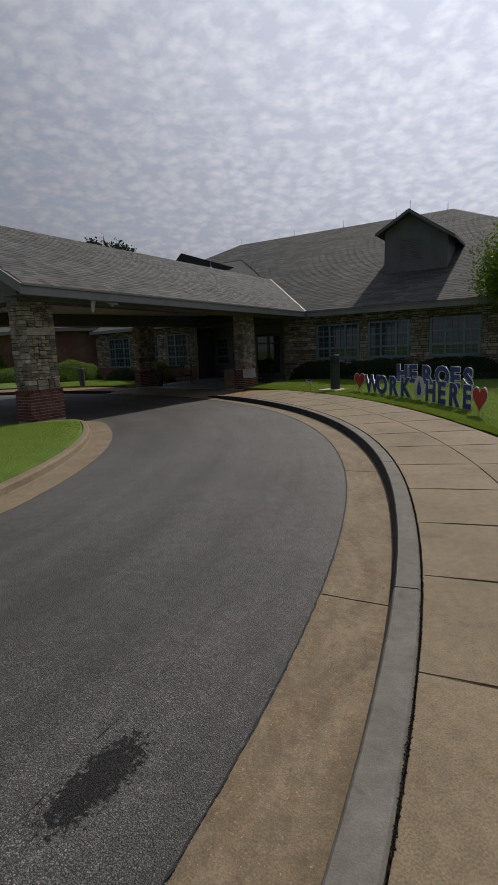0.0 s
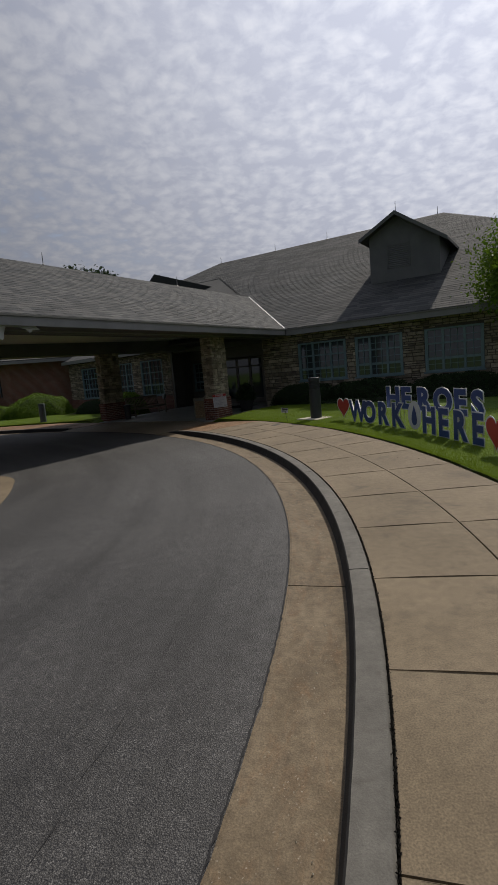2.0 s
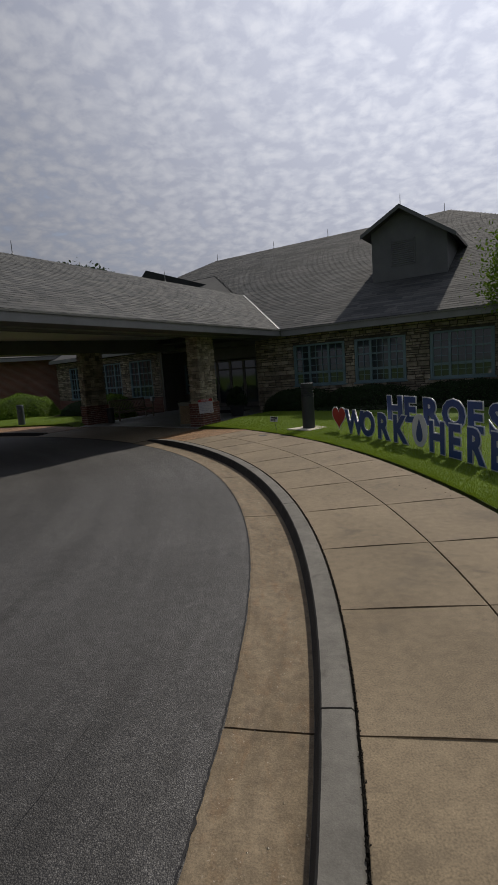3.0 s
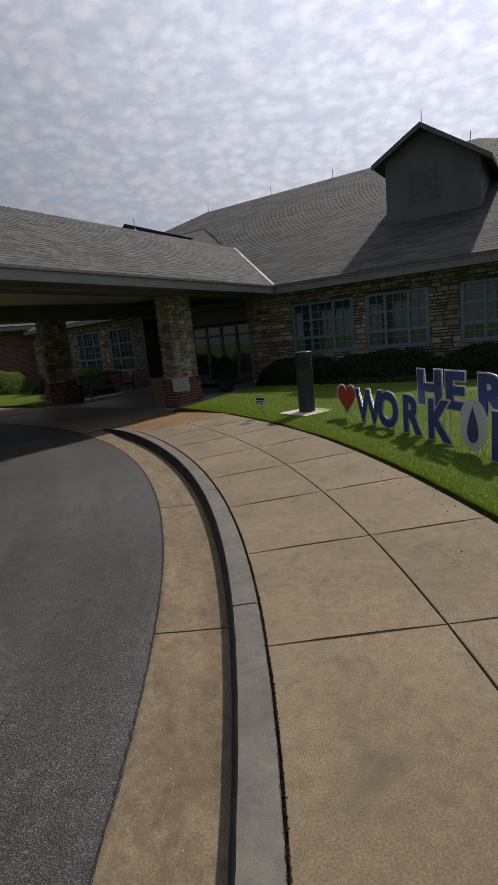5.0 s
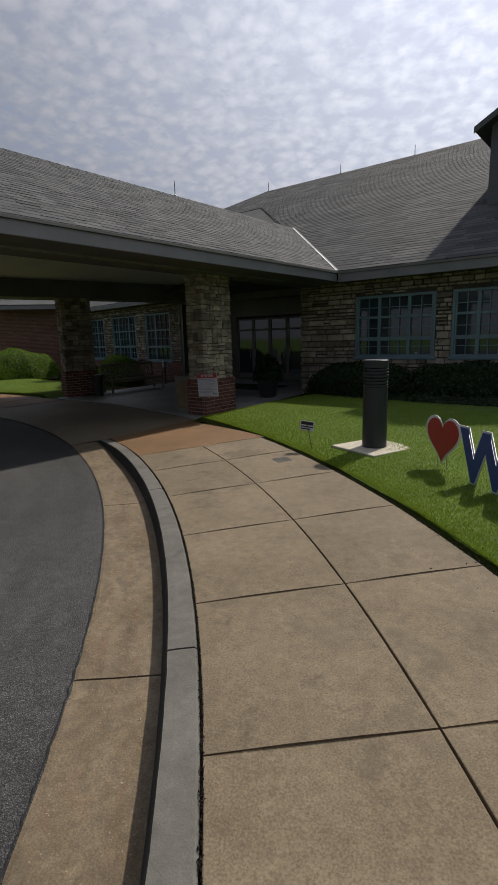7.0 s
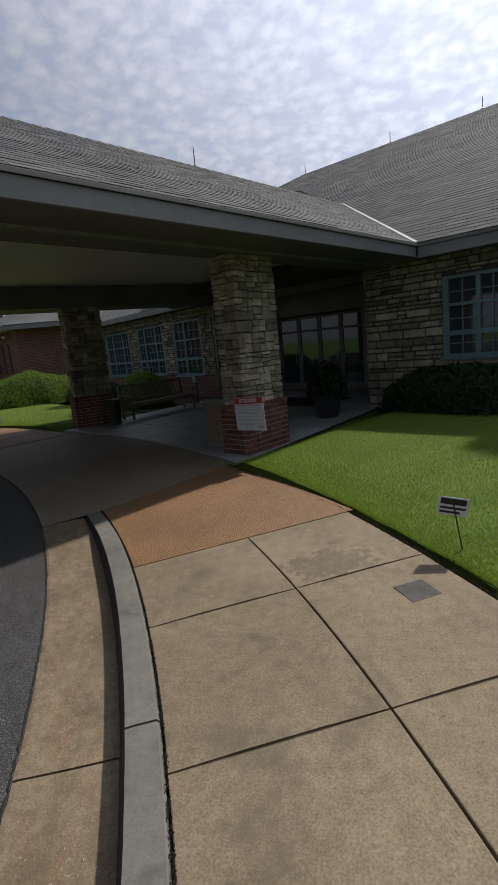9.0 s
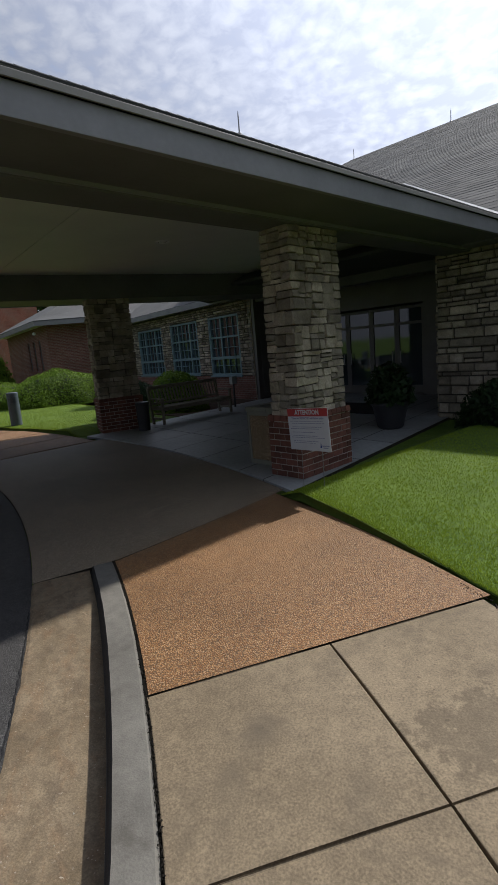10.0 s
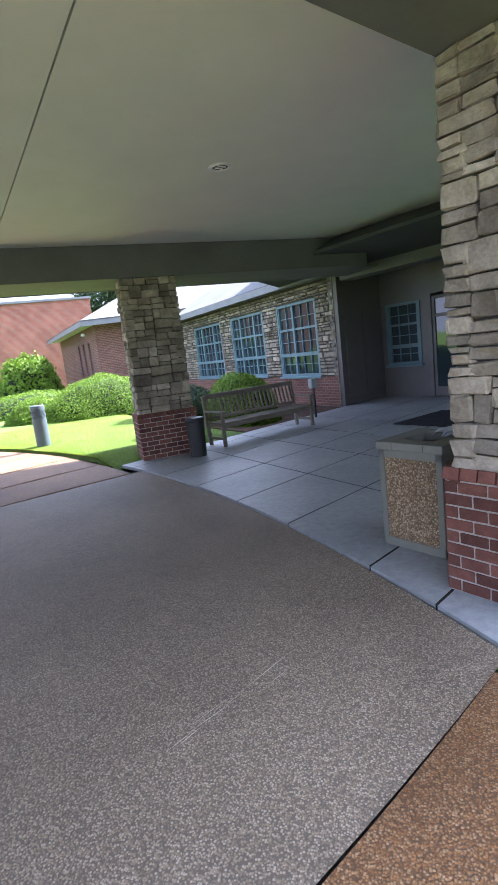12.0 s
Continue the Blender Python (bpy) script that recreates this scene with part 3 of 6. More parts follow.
def build_walk():
    walkway = tagged(thing("pavement", pose(0, 0, 0), "tan concrete walk in two rows of slabs, dark joints", "pavement"), kind="structure")
    gap = 0.010
    for a, b in zip(SLAB_JOINTS, SLAB_JOINTS[1:]):
        for r0, r1 in ((R_KERB + 0.013, R_MID - 0.006), (R_MID + 0.006, R_LAWN - 0.03)):
            g = math.degrees(gap / 2 / r0)
            part("slab", sector(r0, r1, a + g, b - g, 0.09, 6, 0.0, 3), M["slab"], walkway)
    # exposed aggregate, first sloping down, then level under the canopy
    bm = bmesh.new()
    rows = []
    for i in range(31):
        row = []
        for j in range(9):
            f = j / 8
            end = 38.05 + 2.85 * f
            th = 31.365 + (end - 31.365 - 0.012) * i / 30
            p = polar(th, R_KERB + 0.02 + (R_LAWN - R_KERB + 0.02) * f)
            row.append(bm.verts.new((p.x, p.y, -0.075 * min(1, max(0, (th - 31.3) / (end - 31.3))) + 0.035 * 2.05 * f * (1 - min(1, max(0, (th - 31.3) / (end - 31.3)))))))
        rows.append(row)
    for a, b in zip(rows, rows[1:]):
        for j in range(8):
            bm.faces.new((a[j], a[j + 1], b[j + 1], b[j]))
    part("aggregate_ramp", bm, M["aggregate"], walkway, "orange-tan exposed aggregate ramp", smooth=True)
    bm = bmesh.new()
    rows = []
    for i in range(61):
        row = []
        for j in range(13):
            f = j / 12
            r = R_GUTTER + 0.012 + (R_PORCH - 0.012 - R_GUTTER - 0.012) * f
            a0 = 38.05 + 3.05 * max(0, min(1, (r - R_KERB) / (R_PORCH - R_KERB))) + 0.035
            th = a0 + (60 - a0) * i / 60
            row.append(bm.verts.new(polar(th, r, -0.078 - 0.03 * max(0, (R_KERB - r) / (R_KERB - R_GUTTER)))))
        rows.append(row)
    for a, b in zip(rows, rows[1:]):
        for j in range(12):
            bm.faces.new((a[j], a[j + 1], b[j + 1], b[j]))
    part("aggregate_crossing", bm, M["aggregate_grey"], walkway, "worn grey-brown exposed aggregate", smooth=True)
    rs = random.Random(12)
    for i in range(9):
        f, o = rs.random(), rs.gauss(0, 0.035)
        px, py, ln = -2.755 + 0.265 * f + o, 20.03 + 0.69 * f - o * 0.4, rs.uniform(0.12, 0.4)
        dx, dy = 0.36 + rs.gauss(0, 0.06), 0.93
        w = rs.uniform(0.0012, 0.003)
        bm = solid([(px - dx * ln / 2, py - dy * ln / 2, -0.0755), (px + dy * w, py - dx * w, -0.0755), (px + dx * ln / 2, py + dy * ln / 2, -0.0755), (px - dy * w, py + dx * w, -0.0755)], [(0, 1, 2, 3)])
        part("scrape_mark", bm, M["pad"], walkway, "pale scrape mark")
    for a, b in ((60.1, 63.5), (63.6, 67), (67.1, 71), (71.1, 75), (75.1, 79), (79.1, 90), (90.1, 110), (110.1, 135)):
        part("slab", sector(R_KERB + 0.013, R_LAWN + 0.02, a, b, 0.09, 8, 0.0, 2), M["aggregate"], walkway)


build_walk()


def build_kerbs():
    kerb = tagged(thing("kerb", pose(0, 0, 0), "grey concrete kerb stones along the drive", "kerb"), kind="structure")
    gutter = tagged(thing("gutter", pose(0, 0, 0), "rust-stained tan concrete gutter beside the asphalt", "gutter"), kind="structure")

    def run(joints, end_taper):
        for a, b in zip(joints, joints[1:]):
            n = max(3, int((b - a) / 0.3))
            g = 0.024
            gb = bmesh.new()
            rows = []
            for i in range(n + 1):
                th = b - g - (b - a - 2 * g) * i / n
                up = 0.036 * max(0, 1 - (b - th) / 5) if end_taper == "end" and b == joints[-1] else 0.0
                sec = [(0.0, Z_ROAD - 0.1), (0.0, Z_ROAD + 0.004), (0.02, Z_ROAD + 0.006 + up * 0.3), (0.20, Z_ROAD - 0.006 + up * 0.7), (0.461, Z_ROAD - 0.017 + up), (0.461, Z_ROAD - 0.1)]
                edge = 0.012 * noise.noise((th * 6, 1, 0)) + 0.008 * noise.noise((th * 17, 5, 0))
                rows.append([gb.verts.new(polar(th, R_GUTTER + o + (edge if o < 0.1 else 0), z)) for o, z in sec])
            for p, q in zip(rows, rows[1:]):
                for i in range(len(p)):
                    j = (i + 1) % len(p)
                    gb.faces.new((p[i], p[j], q[j], q[i]))
            gb.faces.new(rows[0])
            gb.faces.new(list(reversed(rows[-1])))
            bmesh.ops.recalc_face_normals(gb, faces=gb.faces)
            part("gutter_section", gb, M["gutter"], gutter)
            bm = bmesh.new()
            rows = []
            for i in range(n + 1):
                th = b - g - (b - a - 2 * g) * i / n
                zt = band_z(th) * 0.35
                if end_taper == "end" and b == joints[-1]:
                    zt -= 0.055 * max(0, 1 - (b - th) / 4.5) ** 1.3
                sec = [(R_FACE - 0.08, Z_ROAD - 0.1), (R_FACE - 0.03, Z_ROAD - 0.014), (R_FACE - 0.004, zt - 0.035), (R_FACE + 0.002, zt - 0.012), (R_FACE + 0.012, zt - 0.001),
                       (R_FACE + 0.06, zt + 0.002), (R_KERB - 0.014, zt + 0.002), (R_KERB, zt - 0.012), (R_KERB, Z_ROAD - 0.1)]
                rows.append([bm.verts.new(polar(th, r + 0.003 * noise.noise((th * 2, r, 0)), z)) for r, z in sec])
            for p, q in zip(rows, rows[1:]):
                for i in range(len(p)):
                    j = (i + 1) % len(p)
                    bm.faces.new((p[i], p[j], q[j], q[i]))
            bm.faces.new(rows[0])
            bm.faces.new(list(reversed(rows[-1])))
            bmesh.ops.recalc_face_normals(bm, faces=bm.faces)
            # darkened face material on the shaded side; the first stones keep plain concrete
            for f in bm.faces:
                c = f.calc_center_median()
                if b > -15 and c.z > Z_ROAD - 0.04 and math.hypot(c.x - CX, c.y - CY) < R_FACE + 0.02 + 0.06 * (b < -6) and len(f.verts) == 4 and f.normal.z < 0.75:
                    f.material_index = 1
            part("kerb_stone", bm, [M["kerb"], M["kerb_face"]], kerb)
    run(KERB_JOINTS, "end")
    run([60, 69, 79, 90, 105, 120, 135], "")


build_kerbs()


def island_r(th):
    """Radius of the island's road edge."""
    return 12.3 - 0.022 * max(th, -15)


def island_path():
    """Road edge of the island: along the drive, then round its nose and back behind the column."""
    pts = [polar(-75 + 92.5 * i / 63, island_r(-75 + 92.5 * i / 63)) for i in range(64)]
    a = radians(17.5)
    er, et = Vector((math.cos(a), math.sin(a), 0)), Vector((-math.sin(a), math.cos(a), 0))
    nose, ctr = 0.95, polar(17.5, island_r(17.5)) - er * 0.95
    for i in range(1, 15):
        f = radians(112 * i / 14)
        pts.append(ctr + er * nose * math.cos(f) + et * nose * 1.5 * math.sin(f))
    back = (pts[-1] - pts[-2]).normalized()
    e = pts[-1]
    return pts + [e + back * 0.5 * i for i in range(1, 12)]


def build_island():
    isl = tagged(thing("island", pose(0, 0, 0), "grass island with a concrete kerb inside the drive", "island"), kind="structure")
    pts = island_path()
    sec = [(0.0, Z_ROAD - 0.1), (0.0, Z_ROAD + 0.007), (0.44, Z_ROAD + 0.006), (0.455, Z_ROAD + 0.014), (0.475, -0.03), (0.51, -0.004), (0.60, 0.0), (0.61, -0.012), (0.61, Z_ROAD - 0.1)]
    n = len(pts)
    step = 10
    for i in range(0, n - 1, step):
        seg = pts[i:min(n, i + step + 1)]
        if len(seg) > 1:
            part("kerb_stone", sweep(sec, seg), M["slab"], isl)
    bm = bmesh.new()
    inner = []
    for i, p in enumerate(pts):
        a, b = pts[max(0, i - 1)], pts[min(n - 1, i + 1)]
        t = (b - a).normalized()
        inner.append(p + Vector((-t.y, t.x, 0)) * 0.615)
    ctr = polar(-25, 6)
    rings = [[bm.verts.new((p + (ctr - p) * f) + Vector((0, 0, h))) for p in inner] for f, h in ((0, -0.06), (0.002, 0.012), (0.05, 0.05), (0.3, 0.09), (0.9, 0.09))]
    for a, b in zip(rings, rings[1:]):
        for i in range(n - 1):
            bm.faces.new((a[i], a[i + 1], b[i + 1], b[i]))
    bmesh.ops.recalc_face_normals(bm, faces=bm.faces)
    part("grass", bm, M["lawn"], isl, "bright mown grass", smooth=True)


build_island()


def build_porch():
    porch = tagged(thing("floor", pose(0, 0, 0), "smooth blue-grey concrete porch floor in large panels", "floor"), kind="structure")
    # joints run in two families, nearly square to each other
    t0 = Vector((-3.38, 24.66, 0))
    d1 = Vector((math.cos(radians(66)), math.sin(radians(66)), 0))
    d2 = Vector((math.cos(radians(142.5)), math.sin(radians(142.5)), 0))
    g = 0.012

    def rim(b):
        lo, hi = -6.0, 1.0
        for _ in range(34):
            mid = (lo + hi) / 2
            p = t0 + d1 * mid + d2 * b
            if math.hypot(p.x - CX, p.y - CY) < R_PORCH + 0.006: lo = mid
            else: hi = mid
        return hi
    cols = [-3.6, -2.9, -2.25, -1.06, 0.0, 1.06, 2.12, 3.2, 3.62]
    bed = []
    for i in range(40):
        bb = -3.6 + 7.22 * i / 39
        bed.append(t0 + d1 * (rim(bb) + 0.012) + d2 * bb)
    bed += [t0 + d1 * 7.19 + d2 * 3.62, t0 + d1 * 7.19 - d2 * 3.6]
    part("bed", prism([p[:2] for p in bed], Z_PORCH - 0.11, Z_PORCH - 0.004), M["joint"], porch, "dark joint bed")
    for a, b in zip(cols, cols[1:]):
        pts = []
        for i in range(6):
            bb = a + g + (b - a - 2 * g) * i / 5
            pts.append(t0 + d1 * rim(bb) + d2 * bb)
        pts += [t0 - d1 * g + d2 * (b - g), t0 - d1 * g + d2 * (a + g)]
        part("panel", prism([p[:2] for p in pts], Z_PORCH - 0.12, Z_PORCH), M["tile"], porch)
        for r in range(6):
            c, d = 1.2 * r + g, 1.2 * (r + 1) - g
            part("panel", prism([(t0 + d1 * x + d2 * y)[:2] for x, y in ((c, a + g), (c, b - g), (d, b - g), (d, a + g))], Z_PORCH - 0.1, Z_PORCH), M["tile"], porch)
    m = thing("door_mat", uv_frame(1.3, 4.3, Z_PORCH + 0.002), "dark blue-black ribbed entrance mat", "mat")
    bm = boxes(((-0.75, -1.3, 0), (0.9, 1.3, 0.012)), bevel=0.004)
    for i in range(22):
        box(bm, (-0.7, -1.24 + 0.113 * i, 0.011), (0.85, -1.19 + 0.113 * i, 0.016))
    part("rug", bm, M["mat"], m)


    bed = [uvz(u, v)[:2] for u, v in ((-0.9, 7.95), (2.6, 7.95), (2.62, 8.75), (4.1, 18.2), (-0.2, 18.2))]
    tagged(part("planting_bed", prism(bed, Z_PORCH - 0.14, Z_PORCH - 0.02), M["mulch"]), "brown mulch bed under the wing's windows", "planting bed", kind="structure")


build_porch()


# ---- canopy ----
def build_canopy():
    U0, U1 = -15.4, HALF + 0.2
    top = EAVE + PITCH * HALF
    canopy = thing("canopy", uv_frame(0, 0, 0), "grey shingled gable canopy over the drive", "canopy")
    t = 0.10
    inv = canopy.matrix_basis.inverted()
    far = inv @ pose(FAR_X, FAR_Y, 0, 0, 0, FAR_ANGLE)

    def far_pt(s, o, z):
        return far @ Vector((s, o, z))
    # roof deck; the far eave is not parallel to the near one
    fa, fb = far_pt(-11.6, 1.42, EAVE - 0.02), far_pt(7.0, 1.42, EAVE - 0.02)
    dn = Vector((0, 0, -0.045))
    top6 = [Vector((U0, -0.02, EAVE - 0.02)), Vector((U0, HALF, top - 0.02)), fa, fb, Vector((U1, HALF, top - 0.02)), Vector((U1, -0.02, EAVE - 0.02))]
    vv = top6 + [p + dn for p in top6]
    ff = [(0, 5, 4, 1), (1, 4, 3), (1, 3, 2), (6, 7, 10, 11), (7, 9, 10), (7, 8, 9), (0, 1, 7, 6), (1, 2, 8, 7), (2, 3, 9, 8), (3, 4, 10, 9), (4, 5, 11, 10), (5, 0, 6, 11)]
    roof = part("roof", solid(vv, ff), M["shingle"], canopy, "weathered grey asphalt shingles")
    # fascia boards, eave edges, soffits
    part("fascia", boxes(((U0, -0.006, EAVE - 0.27), (0.0, 0.05, EAVE - 0.067)), bevel=0.004), M["fascia"], canopy, "grey painted fascia board")
    # paler strip added under the tabs; its colour stands for their lit edges
    part("drip_edge", boxes(((U0, -0.036, EAVE - 0.066), (-0.02, -0.021, EAVE - 0.016)), bevel=0.003), M["shingle_edge"], canopy, "grey strip that stands for the lit shingle edges")
    part("sub_fascia", boxes(((U0, 0.05, EAVE - 0.25), (0.0, 0.07, EAVE - 0.07))), M["beam"], canopy)
    part("soffit", boxes(((U0 + 0.03, 0.05, EAVE - 0.255), (-0.02, 0.86, EAVE - 0.235))), M["beam"], canopy, "dark boarded soffit")
    part("beam", boxes(((-14.95, 0.85, BEAM), (0.6, 1.35, CEIL + 0.05)), bevel=0.006), M["beam"], canopy, "dark painted boxed beam")
    part("trim", boxes(((-14.9, 0.825, BEAM + 0.02), (0.55, 0.85, BEAM + 0.06)), bevel=0.004), M["fascia"], canopy)
    part("fascia", boxes(((-11.6, 1.37, EAVE - 0.27), (5.0, 1.40, EAVE - 0.068)), bevel=0.004), M["fascia"], canopy, "grey painted fascia board", m=far)
    part("soffit", boxes(((-11.5, 0.25, EAVE - 0.255), (5.0, 1.37, EAVE - 0.235))), M["beam"], canopy, "dark boarded soffit", m=far)
    part("beam", boxes(((-10.9, -0.25, BEAM), (4.4, 0.25, CEIL + 0.05)), bevel=0.006), M["beam"], canopy, "dark painted boxed beam", m=far)
    e0, e1 = Vector((-14.7, 1.1, 0)), far_pt(-10.6, 0, 0)
    d = e1 - e0
    part("beam", boxes(((0.25, -0.25, BEAM), (d.length - 0.25, 0.25, CEIL + 0.05)), bevel=0.006), M["beam"], canopy, "dark painted boxed beam", m=Matrix.Translation((e0.x, e0.y, 0)) @ pose(0, 0, 0, 0, 0, math.degrees(math.atan2(d.y, d.x))))
    part("beam", boxes(((2.3, 1.36, BEAM), (2.78, 8.2, CEIL + 0.05)), bevel=0.006), M["beam"], canopy, "dark painted boxed beam")
    # gable end with rake boards
    g0, g1, g2 = Vector((U0 + 0.6, 0.1, EAVE - 0.2)), Vector((U0 + 0.6, HALF, top - 0.15)), far_pt(-11.0, 1.3, EAVE - 0.2)
    back = Vector((0.1, 0, 0))
    part("gable", solid([g0, g1, g2, g0 + back, g1 + back, g2 + back], [(0, 1, 2), (5, 4, 3), (0, 3, 4, 1), (1, 4, 5, 2), (2, 5, 3, 0)]), M["siding"], canopy, "dark boarded gable")
    for p, q in ((Vector((U0, -0.02, EAVE)), Vector((U0, HALF, top))), (Vector((U0, HALF, top)), far_pt(-11.6, 1.42, EAVE))):
        o, h1, h2 = Vector((-0.035, 0, 0)), Vector((0, 0, -0.02)), Vector((0, 0, -0.27))
        rv = [p + h1, q + h1, q + h2, p + h2, p + h1 + o, q + h1 + o, q + h2 + o, p + h2 + o]
        part("rake_board", solid(rv, [(0, 1, 2, 3), (7, 6, 5, 4), (0, 4, 5, 1), (1, 5, 6, 2), (2, 6, 7, 3), (3, 7, 4, 0)]), M["fascia"], canopy)
    # ridge caps
    for i in range(80):
        u = U0 + 0.25 * i
        if u < U1 - 0.25:
            c = [(u, -0.12, -0.12 * PITCH), (u, 0, 0.012), (u, 0.12, -0.12 * PITCH), (u + 0.27, -0.12, -0.12 * PITCH - 0.008), (u + 0.27, 0, 0.004), (u + 0.27, 0.12, -0.12 * PITCH - 0.008)]
            c = [(x, HALF + y, top + z + 0.012) for x, y, z in c]
            if i == 0:
                allv, allf = [], []
            k = len(allv)
            allv += c
            allf += [(k, k + 3, k + 4, k + 1), (k + 1, k + 4, k + 5, k + 2)]
    cap = new("ridge_cap", quads_mesh("ridge_cap", allv, allf, M["shingle"]))
    cap.parent = canopy
    cl = thing("ceiling", uv_frame(0, 0, 0), "pale grey-green board ceiling under the canopy", "ceiling", kind="structure")
    a, b = far_pt(-10.6, -0.2, 0), far_pt(4.4, -0.2, 0)
    m1, m2 = far_pt(-2.3, -0.2, 0), far_pt(-2.285, -0.2, 0)
    part("boards", prism([(-14.5, 1.3), (-6.035, 1.3), (m1.x, m1.y), (a.x, a.y)], CEIL, CEIL + 0.04), M["ceiling"], cl)
    part("boards", prism([(-6.02, 1.3), (2.35, 1.3), (b.x, b.y), (m2.x, m2.y)], CEIL, CEIL + 0.04), M["ceiling"], cl)
    part("boards", boxes(((2.7, 0.9, CEIL - 0.3), (4.4, 9.0, CEIL - 0.26))), M["ceiling"], cl)
    for i, (u, v) in enumerate(((-3.75, 4.3), (-8.2, 4.3), (-12.2, 4.3))):
        lamp = thing("ceiling_light", uv_frame(u, v, CEIL), "round recessed ceiling light with a pale trim ring, unlit", "light", "lights in the canopy ceiling")
        part("trim_ring", tube([(0.085, 0.0), (0.085, -0.014), (0.105, -0.020), (0.122, -0.012), (0.126, 0.0)]), M["lamp_trim"], lamp)
        part("reflector", tube([(0.084, -0.004), (0.08, -0.002), (0.004, -0.002)]), M["lamp_glass"], lamp, "dark reflector bowl")
        for y in (-0.028, 0.028):
            part("lamp_tube", boxes(((-0.05, y - 0.012, -0.014), (0.05, y + 0.012, -0.003)), bevel=0.004), M["lamp_white"], lamp, "white lamp tube, unlit")
    for u, v in ((-1.68, HALF), (-8.6, HALF), (-14.9, HALF)):
        rod = thing("lightning_rod", uv_frame(u, v, top), "thin metal lightning rod on the ridge", "lightning rod", "lightning rods")
        part("shaft", tube([(0.014, 0), (0.012, 0.35), (0.003, 0.42)], 8), M["rod"], rod)
        part("base", tube([(0.05, -0.02), (0.045, 0.02), (0.015, 0.05)], 10), M["rod"], rod)
    return canopy, roof


canopy, canopy_roof = build_canopy()


# ---- main building ----
RIDGE_U, RIDGE_V0, RIDGE_V1 = 12.1, -4.4, 10.9
MAIN_PITCH = 0.524
WALL_U = 0.6


def build_main_roof():
    top = EAVE + MAIN_PITCH * RIDGE_U
    house = thing("main_building", uv_frame(0, 0, 0), "long low building with a tall grey hipped roof", "building")
    v0, v1, u1 = RIDGE_V0 - RIDGE_U, RIDGE_V1 + RIDGE_U, 2 * RIDGE_U
    ku, kv = 8.5, 14.4
    kz = EAVE + MAIN_PITCH * ku
    vv = [(0, v0, EAVE), (0, 9.0, EAVE), (ku, kv, kz), (u1, v1, EAVE), (u1, v0, EAVE), (RIDGE_U, RIDGE_V0, top), (RIDGE_U, RIDGE_V1, top),
          (0, v0, EAVE - 0.06), (0, 9.0, EAVE - 0.06), (ku, kv, EAVE - 0.06), (u1, v1, EAVE - 0.06), (u1, v0, EAVE - 0.06)]
    vv = [Vector(p) - Vector((0, 0, 0.02)) for p in vv]
    ff = [(0, 1, 2, 6, 5), (2, 3, 6), (3, 4, 5, 6), (4, 0, 5), (0, 7, 8, 1), (1, 8, 9, 2), (2, 9, 10, 3), (3, 10, 11, 4), (4, 11, 7, 0), (7, 11, 10, 9, 8)]
    roof = part("roof", solid(vv, ff), M["shingle"], house, "weathered grey asphalt shingles")
    # courses of shingle tabs on the slope that faces the drive
    rng = random.Random(5)
    av, af = [], []
    sl = math.hypot(1, MAIN_PITCH)
    n = int(RIDGE_U / 0.17)
    for i in range(n):
        u = i * 0.17
        a, b = v0 + u, min(v1 - u, 9.0 + u * 5.4 / ku)
        if u < 2 * HALF: b = min(b, max(a, u + 0.3))
        v = a
        while v < b:
            w = rng.uniform(0.3, 0.95)
            e = min(b, v + w)
            z = EAVE + MAIN_PITCH * u
            h = rng.uniform(0.006, 0.012)
            k = len(av)
            av += [(u, v + 0.004, z + h), (u, e - 0.004, z + h), (u + 0.19, e - 0.004, z + 0.19 * MAIN_PITCH + 0.003), (u + 0.19, v + 0.004, z + 0.19 * MAIN_PITCH + 0.003), (u, v + 0.004, z - 0.01), (u, e - 0.004, z - 0.01)]
            af += [(k, k + 3, k + 2, k + 1), (k, k + 1, k + 5, k + 4)]
            v = e
    tabs = new("shingles", quads_mesh("shingles", av, af, M["shingle"]))
    tabs.parent = roof
    tagged(tabs, "courses of grey shingle tabs", kind="stuff")
    part("fascia", boxes(((0.0, v0, EAVE - 0.29), (0.035, -0.03, EAVE - 0.075)), bevel=0.004), M["fascia"], house, "grey painted fascia board")
    part("drip_edge", boxes(((-0.03, v0, EAVE - 0.075), (0.02, -0.04, EAVE - 0.02)), bevel=0.003), M["shingle_edge"], house)
    part("soffit", boxes(((0.035, v0 + 0.4, EAVE - 0.26), (WALL_U, 0.82, EAVE - 0.24))), M["fascia"], house, "grey boarded soffit")
    # valley flashing
    d = 0.028
    p0, p1 = Vector((0.0, 0.0, EAVE + 0.012)), Vector((HALF * PITCH / MAIN_PITCH, HALF, EAVE + PITCH * HALF + 0.012))
    fl = [p0 + Vector((d, -d, d * MAIN_PITCH * 0.9)), p0, p0 + Vector((-d, d, d * MAIN_PITCH * 0.9)), p1 + Vector((d, -d, d * MAIN_PITCH)), p1, p1 + Vector((-d, d, d * MAIN_PITCH))]
    fl = [x + Vector((0, 0, 0.012)) for x in fl]
    part("flashing", solid(fl, [(0, 1, 4, 3), (1, 2, 5, 4)]), M["flashing"], house, "bright metal valley flashing")
    # a low cross gable behind the canopy's ridge
    gi = house.matrix_basis.inverted()
    gv = [gi @ Vector(p) for p in ((-5.4, 35.7, 8.3), (-6.3, 35.9, 7.3), (-1.3, 35.7, 7.05), (-4.4, 39.7, 8.3), (-5.3, 39.9, 7.3), (-0.3, 39.7, 7.05))]
